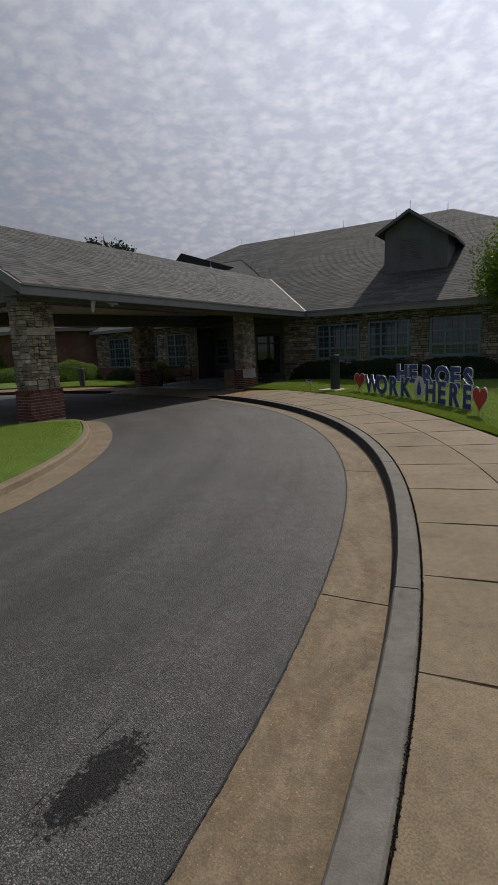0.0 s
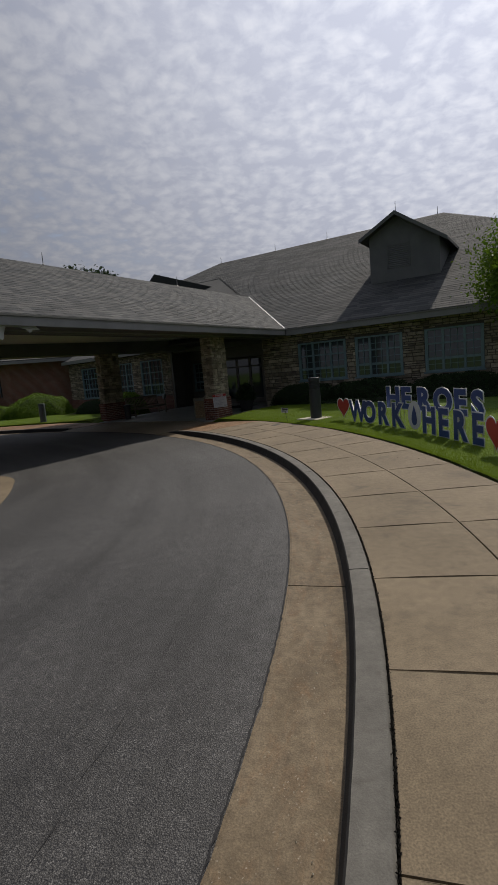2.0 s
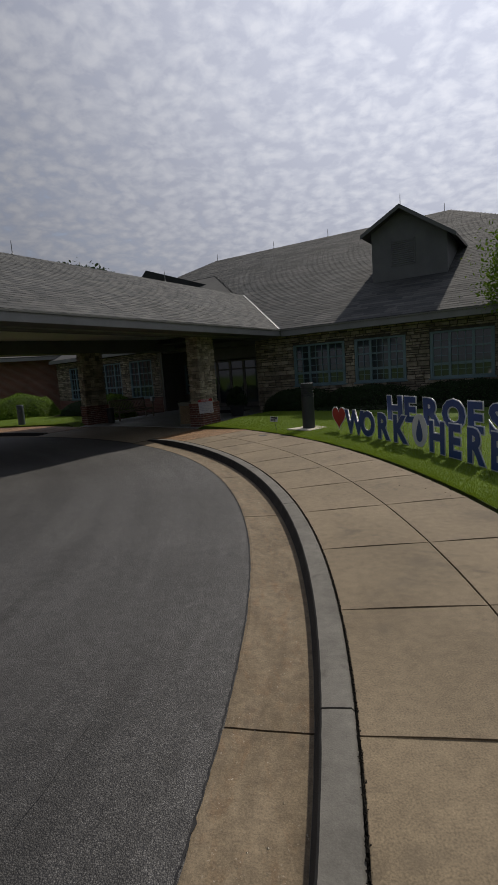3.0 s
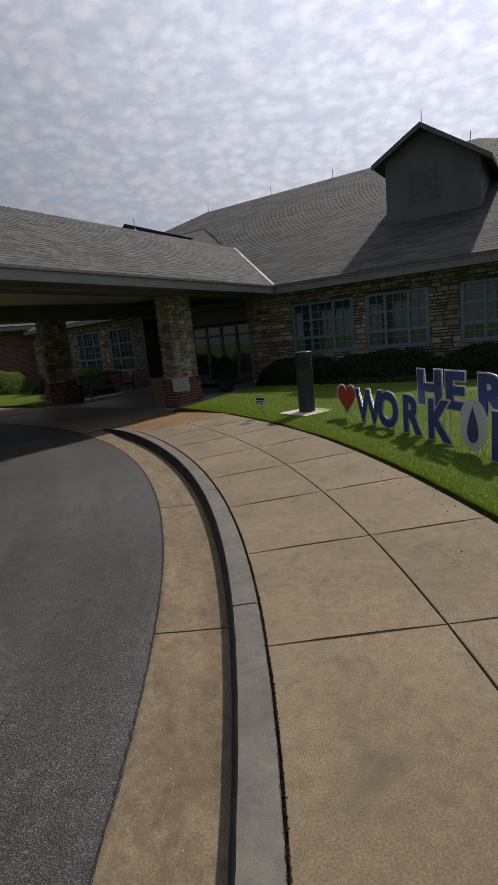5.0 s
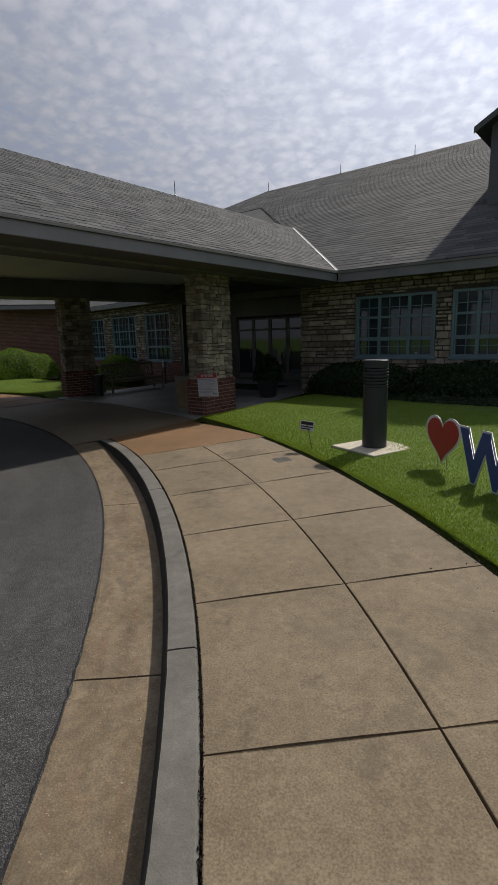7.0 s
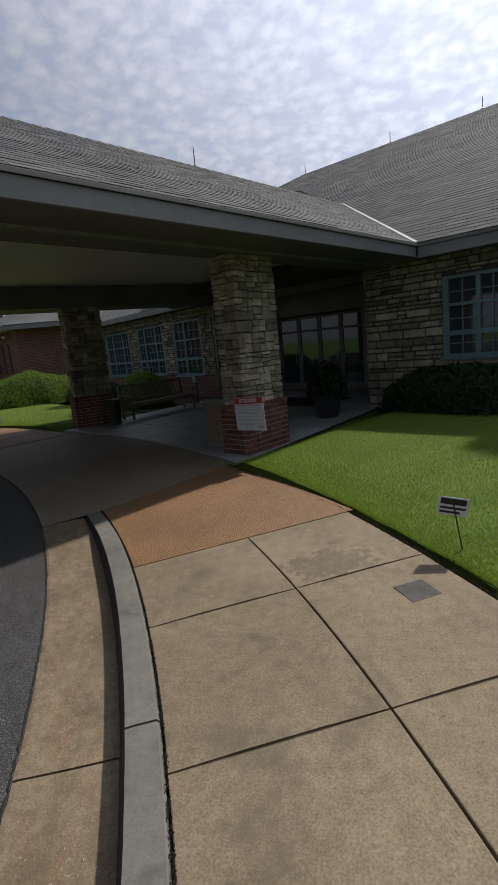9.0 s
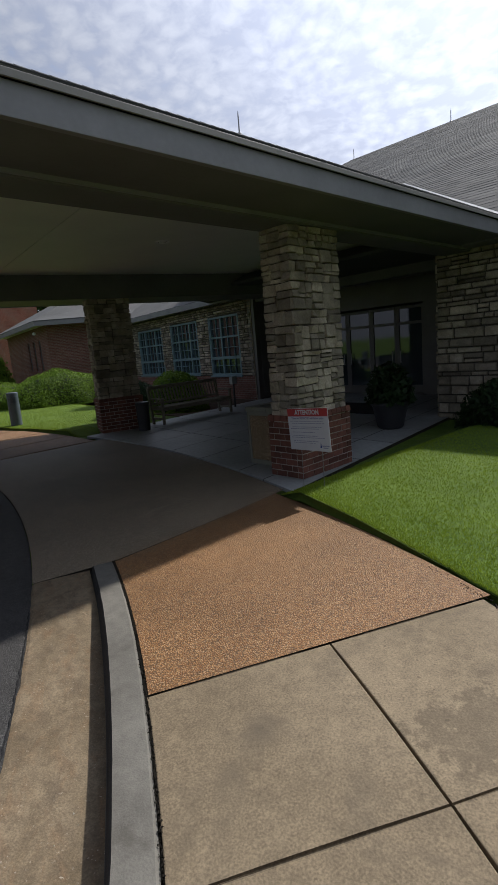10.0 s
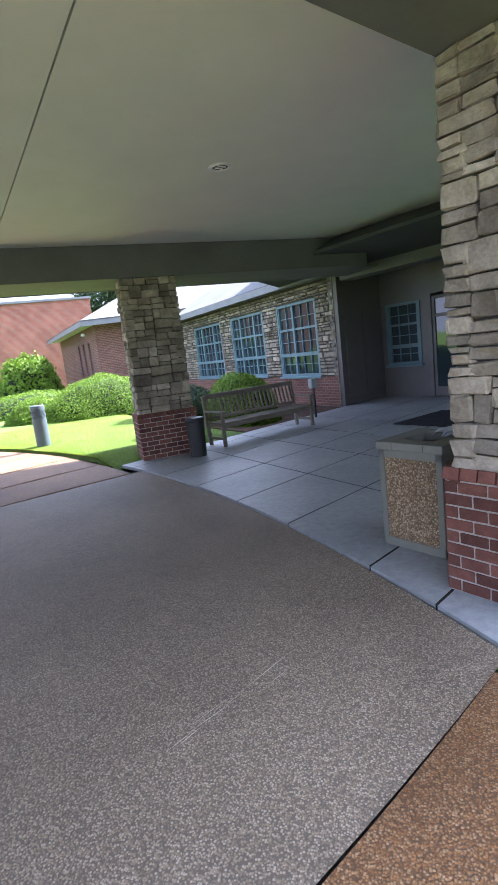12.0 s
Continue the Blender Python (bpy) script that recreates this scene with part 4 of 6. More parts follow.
    gv += [p - Vector((0, 0, 2.6)) for p in (gv[1], gv[2], gv[4], gv[5])]
    gable = part("cross_gable", solid(gv, [(0, 1, 4, 3), (0, 3, 5, 2), (0, 2, 7, 6, 1), (3, 4, 8, 9, 5), (1, 6, 8, 4), (2, 5, 9, 7), (6, 7, 9, 8)]), M["shingle"], house, "low dark shingled cross gable")
    # dormer
    du, dv, az = 3.3, -4.15, 7.9
    sides = ((1, 1.6, 7.0), (-1, 2.1, 6.44))            # each slope: side, reach, eave height
    base = EAVE + MAIN_PITCH * du
    foot = base - 0.2
    wl, wr = dv + 1.28, dv - 1.72
    front = [(wr, foot), (wl, foot), (wl, 7.06), (dv, az - 0.12), (wr, 6.6)]
    dormer = part("dormer_wall", solid([(u, v, z) for u in (du, 10.0) for v, z in front], [(0, 1, 2, 3, 4), (9, 8, 7, 6, 5), (0, 5, 6, 1), (1, 6, 7, 2), (4, 9, 5, 0)]), M["siding"], house, "dark sided gable dormer")
    for s, reach, ez in sides:
        rv = []
        for u in (du - 0.42, 10.4):
            rv += [(u, dv, az), (u, dv + s * reach, ez), (u, dv + s * reach, ez - 0.12), (u, dv, az - 0.12)]
        part("dormer_roof", solid(rv, [(0, 1, 2, 3), (7, 6, 5, 4), (0, 4, 5, 1), (1, 5, 6, 2), (2, 6, 7, 3), (3, 7, 4, 0)]), M["shingle"], dormer)
        bv = []
        for u in (du - 0.455, du - 0.424):
            bv += [(u, dv, az - 0.01), (u, dv + s * (reach + 0.02), ez - 0.01), (u, dv + s * (reach + 0.02), ez - 0.17), (u, dv, az - 0.17)]
        part("rake_board", solid(bv, [(0, 1, 2, 3), (7, 6, 5, 4), (0, 4, 5, 1), (1, 5, 6, 2), (2, 6, 7, 3), (3, 7, 4, 0)]), M["siding"], dormer)
    bm = boxes(((du - 0.02, dv - 0.5, base + 0.55), (du + 0.01, dv + 0.5, base + 0.6)), ((du - 0.02, dv - 0.5, base + 1.5), (du + 0.01, dv + 0.5, base + 1.55)),
               ((du - 0.02, dv - 0.5, base + 0.55), (du + 0.01, dv - 0.45, base + 1.55)), ((du - 0.02, dv + 0.45, base + 0.55), (du + 0.01, dv + 0.5, base + 1.55)))
    for i in range(11):
        box(bm, (-0.012, -0.45, 0), (0.012, 0.45, 0.07), 0, Matrix.Translation((du - 0.01, dv, base + 0.62 + i * 0.08)) @ Euler((0, radians(35), 0)).to_matrix().to_4x4())
    part("louvre", bm, M["siding"], dormer, "dark louvred vent")
    for u, v in ((RIDGE_U, -4.2), (RIDGE_U, -1.0), (RIDGE_U, 2.6), (RIDGE_U, 6.4), (RIDGE_U, 10.9)):
        rod = thing("lightning_rod", uv_frame(u, v, top - 0.03), "thin metal lightning rod on the ridge", "lightning rod", "lightning rods")
        part("shaft", tube([(0.018, 0), (0.015, 0.4), (0.003, 0.48)], 8), M["rod"], rod)
        part("base", tube([(0.06, -0.03), (0.05, 0.03), (0.015, 0.06)], 10), M["rod"], rod)
    rod = thing("lightning_rod", uv_frame(du - 0.2, dv, az - 0.02), "thin metal lightning rod on the dormer", "lightning rod", "lightning rods")
    part("shaft", tube([(0.014, 0), (0.012, 0.38), (0.003, 0.45)], 8), M["rod"], rod)
    return house, roof


main_building, main_roof = build_main_roof()


def field_stones(name, length, z0, z1, openings, parent, seed, thick=0.05, row=(0.07, 0.2), ln=(0.16, 0.5), cap=None):
    """Random-coursed stone facing on the plane y = 0 of its parent, proud towards -y, leaving the openings free."""
    rng = random.Random(seed)
    av, af = [], []
    z = z0
    while z < z1 - 0.03:
        h = min(rng.uniform(*row), z1 - z)
        x = -rng.random() * 0.3
        while x < length:
            w = rng.uniform(*ln) * (0.7 + h * 2.5)
            zz, hh = z, h
            parts = [(zz, hh)] if rng.random() < 0.75 or h < 0.12 else [(zz, hh * 0.45), (zz + hh * 0.47, hh * 0.53)]
            for pz, ph in parts:
                a, b = max(0, x), min(length, x + w)
                clash = any(a < o[1] and b > o[0] and pz < o[3] and pz + ph > o[2] for o in openings)
                if clash:
                    for o in openings:
                        if a < o[1] and b > o[0] and pz < o[3] and pz + ph > o[2]:
                            if a < o[0]: b = o[0]
                            elif b > o[1]: a = o[1]
                            else: a = b
                if b - a > 0.04:
                    g, d = 0.008, thick * rng.uniform(0.6, 1.3)
                    j = lambda: rng.uniform(-0.012, 0.012)
                    k = len(av)
                    q = [(a + g, pz + g), (b - g, pz + g), (b - g, pz + ph - g), (a + g, pz + ph - g)]
                    av += [(p[0], 0.01, p[1]) for p in q]
                    ins = 0.014
                    f = [(q[0][0] + ins + j(), q[0][1] + ins + j() * 0.6), (q[1][0] - ins + j(), q[1][1] + ins + j() * 0.6), (q[2][0] - ins + j(), q[2][1] - ins + j() * 0.6), (q[3][0] + ins + j(), q[3][1] - ins + j() * 0.6)]
                    av += [(p[0], -d + j() * 0.6, p[1]) for p in f]
                    af += [(k + 4, k + 5, k + 6, k + 7), (k, k + 1, k + 5, k + 4), (k + 1, k + 2, k + 6, k + 5), (k + 2, k + 3, k + 7, k + 6), (k + 3, k, k + 4, k + 7)]
            x += w
        z += h
    ob = new(name, quads_mesh(name, av, af, M["stone"]))
    ob.parent = parent
    return tagged(ob, "uneven buff field stones", kind="stuff")


def window_unit(parent, x0, x1, z0, z1, cols, depth=0.10):
    """A painted window of several sashes with glazing bars, in the plane y = 0 of its parent, looking to -y. cols: (share of width, panes across)."""
    win = new("window")
    win.parent = parent
    win.matrix_basis = pose(x0, 0, z0)
    tagged(win, "teal-painted multi-pane window", kind="structure")
    W, H = x1 - x0, z1 - z0
    f = 0.07
    part("window_frame", boxes(((0, -0.03, 0), (W, depth, f)), ((0, -0.03, H - f), (W, depth, H)), ((0, -0.03, f), (f, depth, H - f)), ((W - f, -0.03, f), (W, depth, H - f)), bevel=0.006), M["teal"], win)
    part("window_sill", boxes(((-0.05, -0.09, -0.06), (W + 0.05, 0.02, 0.0)), bevel=0.008), M["teal"], win)
    part("pane", boxes(((f * 0.6, depth - 0.045, f * 0.6), (W - f * 0.6, depth - 0.038, H - f * 0.6))), M["glass"], win)
    x = f
    tot = sum(c[0] for c in cols)
    rail = H * 0.30
    for share, panes in cols:
        w = (W - 2 * f) * share / tot
        bm = boxes(((x, -0.01, f), (x + 0.045, 0.06, H - f)), ((x + w - 0.045, -0.01, f), (x + w, 0.06, H - f)), ((x, -0.015, rail - 0.05), (x + w, 0.065, rail + 0.05)), ((x, -0.012, (rail + H) / 2 - 0.03), (x + w, 0.062, (rail + H) / 2 + 0.03)))
        part("sash", bm, M["teal"], win)
        bm = bmesh.new()
        for i in range(1, panes):
            xx = x + w * i / panes
            box(bm, (xx - 0.011, 0.012, f), (xx + 0.011, 0.05, H - f))
        for a, b in ((f, rail), (rail, (rail + H) / 2), ((rail + H) / 2, H - f)):
            box(bm, (x, 0.014, (a + b) / 2 - 0.011), (x + w, 0.048, (a + b) / 2 + 0.011))
        part("glazing_bars", bm, M["teal"], win)
        x += w
    return win


def wall_with_openings(length, z0, z1, openings, y0, y1):
    """A wall slab along x from z0 to z1 with rectangular holes."""
    xs = sorted({0, length, *[o[0] for o in openings], *[o[1] for o in openings]})
    bm = bmesh.new()
    for a, b in zip(xs, xs[1:]):
        hole = [o for o in openings if o[0] <= a + 1e-6 and o[1] >= b - 1e-6]
        if hole:
            o = hole[0]
            if o[2] > z0: box(bm, (a, y0, z0), (b, y1, o[2]))
            if o[3] < z1: box(bm, (a, y0, o[3]), (b, y1, z1))
        else:
            box(bm, (a, y0, z0), (b, y1, z1))
    return bm


def build_right_wing():
    # x runs from the porch pier away to the right, the front looks to the drive
    m = uv_frame(WALL_U, 1.5, 0, -90)
    wall = thing("wall_front", m, "shaded stone front wall with teal windows", "wall", kind="structure")
    ops = [(1.78, 4.0, 1.02, 2.66), (4.4, 6.35, 1.02, 2.66), (7.2, 9.3, 1.02, 2.66), (10.1, 12.2, 1.02, 2.66)]
    part("backing", wall_with_openings(17, -0.2, EAVE - 0.2, ops, 0.0, 0.25), M["mortar"], wall)
    field_stones("stones", 17, -0.1, EAVE - 0.24, ops, wall, 11)
    for o in ops:
        window_unit(wall, *o, [(1, 2), (1.3, 3), (1, 2)])
    part("inner_wall", boxes(((-0.2, 0.9, -0.2), (17, 1.0, EAVE - 0.2))), M["interior"], wall)
    part("return_wall", boxes(((0.0, 0.25, -0.2), (0.25, 5.6, EAVE - 0.2))), M["mortar"], wall)
    pm = thing("wall_return", uv_frame(WALL_U + 3.7, 1.5, 0, 180), "shaded stone return wall of the entrance", "wall", kind="structure")
    field_stones("stones", 3.7, -0.1, EAVE - 0.24, [], pm, 12)


build_right_wing()


def build_entrance():
    back = thing("wall_entrance", uv_frame(4.3, 8.7, 0, -90), "shaded entrance wall with glazed doors", "wall", kind="structure")
    ops = [(1.6, 5.0, Z_PORCH, 2.5), (0.25, 1.3, 0.8, 2.4), (5.6, 6.6, 0.8, 2.4)]
    part("backing", wall_with_openings(7.3, -0.2, EAVE, ops, 0.0, 0.2), M["door_frame"], back)
    part("inner_wall", boxes(((-1, 2.4, -0.2), (7, 2.5, EAVE))), M["interior"], back)
    for i in range(4):
        x = 1.6 + 0.85 * i
        door = new("door")
        door.parent = back
        door.matrix_basis = pose(x, 0.04, Z_PORCH)
        tagged(door, "closed glazed entrance door in a dark frame", kind="structure")
        part("door_frame", boxes(((0.0, 0, 0.01), (0.08, 0.07, 2.5)), ((0.77, 0, 0.01), (0.85, 0.07, 2.5)), ((0.08, 0, 2.42), (0.77, 0.07, 2.5)), ((0.08, 0, 0.01), (0.77, 0.07, 0.25)), ((0.08, 0, 1.98), (0.77, 0.07, 2.06)), bevel=0.004), M["door_frame"], door)
        part("pane", boxes(((0.07, 0.03, 0.2), (0.78, 0.038, 2.45))), M["glass"], door)
        hx = 0.7 if i % 2 == 0 else 0.12
        part("door_handle", boxes(((hx, -0.06, 0.9), (hx + 0.025, -0.035, 1.25)), ((hx, -0.06, 0.9), (hx + 0.025, 0.0, 0.93)), ((hx, -0.06, 1.22), (hx + 0.025, 0.0, 1.25)), bevel=0.003), M["rod"], door)
    window_unit(back, 0.25, 1.3, 0.8, 2.4, [(1, 3)])
    window_unit(back, 5.6, 6.6, 0.8, 2.4, [(1, 3)])
    side = thing("wall_entrance_side", uv_frame(2.62, 8.62, 0, 0), "shaded dark panelled side wall of the entrance", "wall", kind="structure")
    part("backing", boxes(((0.0, 0.0, -0.2), (1.7, 0.3, EAVE))), M["door_frame"], side)
    part("panel", boxes(((0.2, -0.02, 0.15), (0.75, 0.0, 2.4)), bevel=0.01), M["door_frame"], side)
    part("panel", boxes(((0.9, -0.02, 0.15), (1.5, 0.0, 2.4)), bevel=0.01), M["door_frame"], side)


build_entrance()


# left wing, turned a little from the main front
WX, WY = -0.766, 0.643
W0 = Vector((-4.31, 31.6, 0))
W_ANGLE = math.degrees(math.atan2(WY, WX))


def build_left_wing():
    # x runs back towards the porch end, so that -y looks to the drive
    L = 10.9
    end = W0 + Vector((WX, WY, 0)) * L
    wall = thing("wall_left_wing", pose(end.x, end.y, 0, 0, 0, W_ANGLE + 180), "sunlit buff stone wall with three teal windows", "wall", kind="structure")
    ops = [(L - 2.75, L - 0.75, 0.74, 2.82), (L - 5.9, L - 3.6, 0.78, 2.82), (L - 9.3, L - 6.75, 0.78, 2.80)]
    part("backing", wall_with_openings(L, -0.2, 3.25, ops, 0.0, 0.25), M["mortar"], wall)
    field_stones("stones", L, 0.74, 3.2, ops, wall, 21, row=(0.06, 0.17), ln=(0.12, 0.4))
    bv = wall_with_openings(L, -0.12, 0.72, [], -0.045, 0.0)
    part("brick_base", bv, M["brickwork"], wall, "brown brick base course")
    window_unit(wall, *ops[0], [(1, 2), (1.5, 3)])
    window_unit(wall, *ops[1], [(0.8, 2), (1.3, 3), (0.8, 2)])
    window_unit(wall, *ops[2], [(0.8, 2), (1.3, 3), (0.8, 2)])
    part("inner_wall", boxes(((0, 0.7, -0.2), (L, 0.8, 3.2))), M["blind"], wall)
    part("end_pier", boxes(((L - 0.001, -0.04, -0.1), (L + 0.02, 0.3, 3.2))), M["stone"], wall)
    # roof
    vv = [(0, -0.5, 3.42), (L - 0.1, -0.5, 3.42), (L + 2.2, 5.2, 6.4), (0, 5.2, 6.4), (0, 5.2, 3.3), (L + 2.2, 5.2, 3.3), (0, -0.5, 3.36), (L - 0.1, -0.5, 3.36)]
    part("roof", solid(vv, [(0, 1, 2, 3), (0, 6, 7, 1), (1, 7, 5, 2), (6, 4, 5, 7), (3, 2, 5, 4), (0, 3, 4, 6)]), M["shingle"], wall, "grey shingled roof")
    part("fascia", boxes(((0, -0.53, 3.2), (L - 0.1, -0.5, 3.4)), bevel=0.004), M["fascia"], wall)
    part("soffit", boxes(((0, -0.5, 3.24), (L - 0.1, 0.0, 3.27))), M["fascia"], wall)

    # brick bay with a hipped roof, further along
    corner = Vector((-16.35, 37.45, 0))
    f = Vector((0.926, 0.384, 0))
    fa = math.degrees(math.atan2(f.y, f.x))
    bay = thing("brick_bay", pose(corner.x, corner.y, 0, 0, 0, fa), "brown brick bay with a pale hipped shingle roof", "building")
    part("front_wall", boxes(((0, 0, -0.3), (5.2, 0.3, 3.7))), M["brickwork"], bay)
    g = Vector((WX * 1.0, WY, 0))
    ga = math.degrees(math.atan2(g.y, g.x)) - fa
    ops = [(1.6, 2.05, 1.35, 2.95), (2.9, 3.35, 1.35, 2.95), (4.2, 4.65, 1.35, 2.95)]
    side = part("side_wall", wall_with_openings(10.5, -0.3, 3.7, ops, -0.3, 0.0), M["brickwork"], bay, m=pose(0, 0, 0, 0, 0, ga))
    for o in ops:
        part("slit_window", boxes(((o[0], -0.12, o[2]), (o[1], -0.10, o[3]))), M["glass"], side, "narrow dark window")
        part("window_frame", boxes(((o[0], -0.14, o[2]), (o[0] + 0.04, -0.05, o[3])), ((o[1] - 0.04, -0.14, o[2]), (o[1], -0.05, o[3])), ((o[0], -0.14, o[3] - 0.04), (o[1], -0.05, o[3]))), M["beam"], side)
    s = pose(0, 0, 0, 0, 0, ga).to_3x3() @ Vector((1, 0, 0))
    out = pose(0, 0, 0, 0, 0, ga).to_3x3() @ Vector((0, 1, 0))
    nose = Vector((-0.35, -0.75, 3.79))
    a = Vector((6.0, -0.7, 3.79))
    b = s * 11 + out * 0.7 + Vector((0, 0, 3.79))
    mid = (a + b) / 2
    r0 = Vector((2.2, 5.0, 6.2))
    ra, rb = r0 + Vector((6, 1.2, 0)), r0 + s * 9
    dn = Vector((0, 0, -0.06))
    vv = [nose, a, ra, r0, rb, b, nose + dn, a + dn, ra + dn * 40, r0 + dn * 40, rb + dn * 40, b + dn]
    part("roof", solid(vv, [(0, 1, 2, 3), (0, 3, 4, 5), (0, 6, 7, 1), (5, 11, 6, 0), (6, 11, 10, 9), (6, 9, 8, 7), (1, 7, 8, 2), (2, 8, 9, 3), (3, 9, 10, 4), (4, 10, 11, 5)]), M["shingle"], bay, "pale grey shingle roof")
    for p, q in ((nose, a), (b, nose)):
        d = (q - p)
        part("fascia", box(bmesh.new(), (0, 0, -0.26), (d.length, 0.03, -0.03)), M["fascia"], bay, m=Matrix.Translation(p) @ pose(0, 0, 0, 0, 0, math.degrees(math.atan2(d.y, d.x))))
    part("soffit", solid([nose + dn * 3, a + dn * 3, Vector((6.0, 0.2, 3.6)), Vector((0.2, 0.2, 3.6))], [(0, 1, 2, 3)]), M["ceiling"], bay)
    part("soffit", solid([nose + dn * 3, b + dn * 3, s * 11 - out * 0.1 + Vector((0, 0, 3.6)), Vector((0.2, 0.1, 3.6))], [(0, 1, 2, 3)]), M["ceiling"], bay)
    fl = thing("flood_light", pose(*(corner + Vector((-1.1, 0.5, 3.35)))), "small white security light under the eave", "light")
    part("housing", tube([(0.05, 0), (0.09, -0.05), (0.09, -0.12), (0.02, -0.16)], 12), M["white"], fl)
    # tall brick hall beyond
    hall = thing("brick_hall", pose(-47.8, 29.1, 0, 0, 0, 41.6), "tall red brick hall with a flat parapet", "building")
    part("wall", boxes(((0, 0, -0.5), (30.0, 14, 6.7))), M["brickwork_red"], hall)
    part("coping", boxes(((-0.1, -0.12, 6.7), (30.1, 0.5, 6.85)), ((29.6, 0.5, 6.7), (30.1, 14, 6.85))), M["fascia"], hall)


build_left_wing()


# ---- stone columns on brick bases ----
def rock_mesh(seed, mat, name, rough=0.13, cham=0.085):
    """A unit block with chipped, uneven faces."""
    rng = random.Random(seed)
    bm = bmesh.new()
    r = bmesh.ops.create_cube(bm, size=1.0)
    bmesh.ops.bevel(bm, geom=list(bm.edges), offset=cham, segments=1, affect="EDGES")
    for v in bm.verts:
        v.co += Vector((rng.uniform(-rough, rough) * 0.5, rng.uniform(-rough, rough), rng.uniform(-rough, rough) * 0.6))
    return mesh_of(bm, name, mat)


STONES = [rock_mesh(s, M["stone"], "stone", 0.10) for s in range(8)]
BRICKS = [rock_mesh(40 + s, M["brick"], "brick", 0.02, 0.035) for s in range(3)]


def build_column(name, u0, u1, v0, v1, z0, seed, label, at_pose=None):
    """Brick plinth with a rowlock cap, then random-coursed stone up to the beam."""
    rng = random.Random(seed)
    col = thing(name, at_pose or uv_frame((u0 + u1) / 2, (v0 + v1) / 2, z0), label, "column", "canopy columns")
    a, b = (u1 - u0) / 2, (v1 - v0) / 2
    top = BEAM - z0
    plinth = 0.80
    part("plinth_core", boxes(((-a + 0.009, -b + 0.009, -0.15), (a - 0.009, b - 0.009, plinth - 0.06))), M["brick_mortar"], col)
    part("shaft_core", boxes(((-a + 0.085, -b + 0.085, plinth - 0.03), (a - 0.085, b - 0.085, top))), M["mortar"], col)
    rows = 9
    h = (plinth - 0.075) / rows
    faces = [((-a, -b), (1, 0), 2 * a, (0, -1)), ((a, -b), (0, 1), 2 * b, (1, 0)), ((a, b), (-1, 0), 2 * a, (0, 1)), ((-a, b), (0, -1), 2 * b, (-1, 0))]
    for fi, (o, d, ln, nrm) in enumerate(faces):
        ang = math.degrees(math.atan2(d[1], d[0]))
        n = round(ln / 0.205)
        w = ln / n
        for r in range(rows):
            off = 0.5 * w if (r + fi) % 2 else 0.0
            x = -off
            while x < ln - 0.02:
                s, e = max(0, x), min(ln - 0.095 if (r + fi) % 2 == 0 else ln, x + w)
                s = max(s, 0.0 if (r + fi) % 2 else 0.0)
                if e - s > 0.03:
                    cx, cz = (s + e) / 2, h * (r + 0.5)
                    p = Vector((o[0] + d[0] * cx - nrm[0] * 0.047, o[1] + d[1] * cx - nrm[1] * 0.047, cz))
                    m = Matrix.Translation(p) @ pose(0, 0, 0, 0, 0, ang) @ Matrix.Diagonal((e - s - 0.012, 0.094 + rng.uniform(-0.003, 0.003), h - 0.013, 1))
                    piece("brick", BRICKS[rng.randrange(3)], col, m)
                x += w
        n = round(ln / 0.105)
        w = ln / n
        for i in range(n):
            cx = w * (i + 0.5)
            p = Vector((o[0] + d[0] * cx - nrm[0] * 0.055, o[1] + d[1] * cx - nrm[1] * 0.055, plinth - 0.045))
            m = Matrix.Translation(p) @ pose(0, 0, 0, 0, 0, ang) @ pose(0, 0, 0, -16, 0, 0) @ Matrix.Diagonal((w - 0.010, 0.125, 0.075, 1))
            piece("brick", BRICKS[rng.randrange(3)], col, m)
    ins = 0.045
    A, B = a - ins, b - ins
    faces = [((-A, -B), (1, 0), 2 * A, (0, -1)), ((A, -B), (0, 1), 2 * B, (1, 0)), ((A, B), (-1, 0), 2 * A, (0, 1)), ((-A, B), (0, -1), 2 * B, (-1, 0))]
    z = plinth - 0.01
    row = 0
    while z < top - 0.02:
        h = min(rng.uniform(0.16, 0.34), top - z)
        if top - z - h < 0.08: h = top - z
        for fi, (o, d, ln, nrm) in enumerate(faces):
            ang = math.degrees(math.atan2(d[1], d[0]))
            own = (row + fi) % 2 == 0
            lo, hi = (-0.012, ln + 0.012) if own else (0.12, ln - 0.12)
            x = lo
            while x < hi - 0.03:
                e = x + rng.uniform(0.15, 0.38)
                if hi - e < 0.13: e = hi
                n = rng.choice((2, 3, 3, 4)) if h > 0.22 else rng.choice((1, 2, 2))
                cuts = sorted([0.0, 1.0] + [(i + rng.uniform(0.65, 1.35)) / n for i in range(n - 1)])
                for c0, c1 in zip(cuts, cuts[1:]):
                    sh = (c1 - c0) * h
                    xs = [x, e]
                    if e - x > 0.24 and sh < 0.2 and rng.random() < 0.55: xs = [x, x + (e - x) * rng.uniform(0.35, 0.65), e]
                    for x0, x1 in zip(xs, xs[1:]):
                        dp = 0.15 + rng.uniform(-0.012, 0.018)
                        p = Vector((o[0] + d[0] * (x0 + x1) / 2 - nrm[0] * 0.075, o[1] + d[1] * (x0 + x1) / 2 - nrm[1] * 0.075, z + c0 * h + sh / 2))
                        m = Matrix.Translation(p) @ pose(0, 0, 0, rng.uniform(-1.5, 1.5), rng.uniform(-2.5, 2.5), ang + rng.uniform(-1.5, 1.5)) @ Matrix.Diagonal((x1 - x0 - 0.010, dp, sh - 0.009, 1))
                        piece("stone", STONES[rng.randrange(8)], col, m)
                x = e
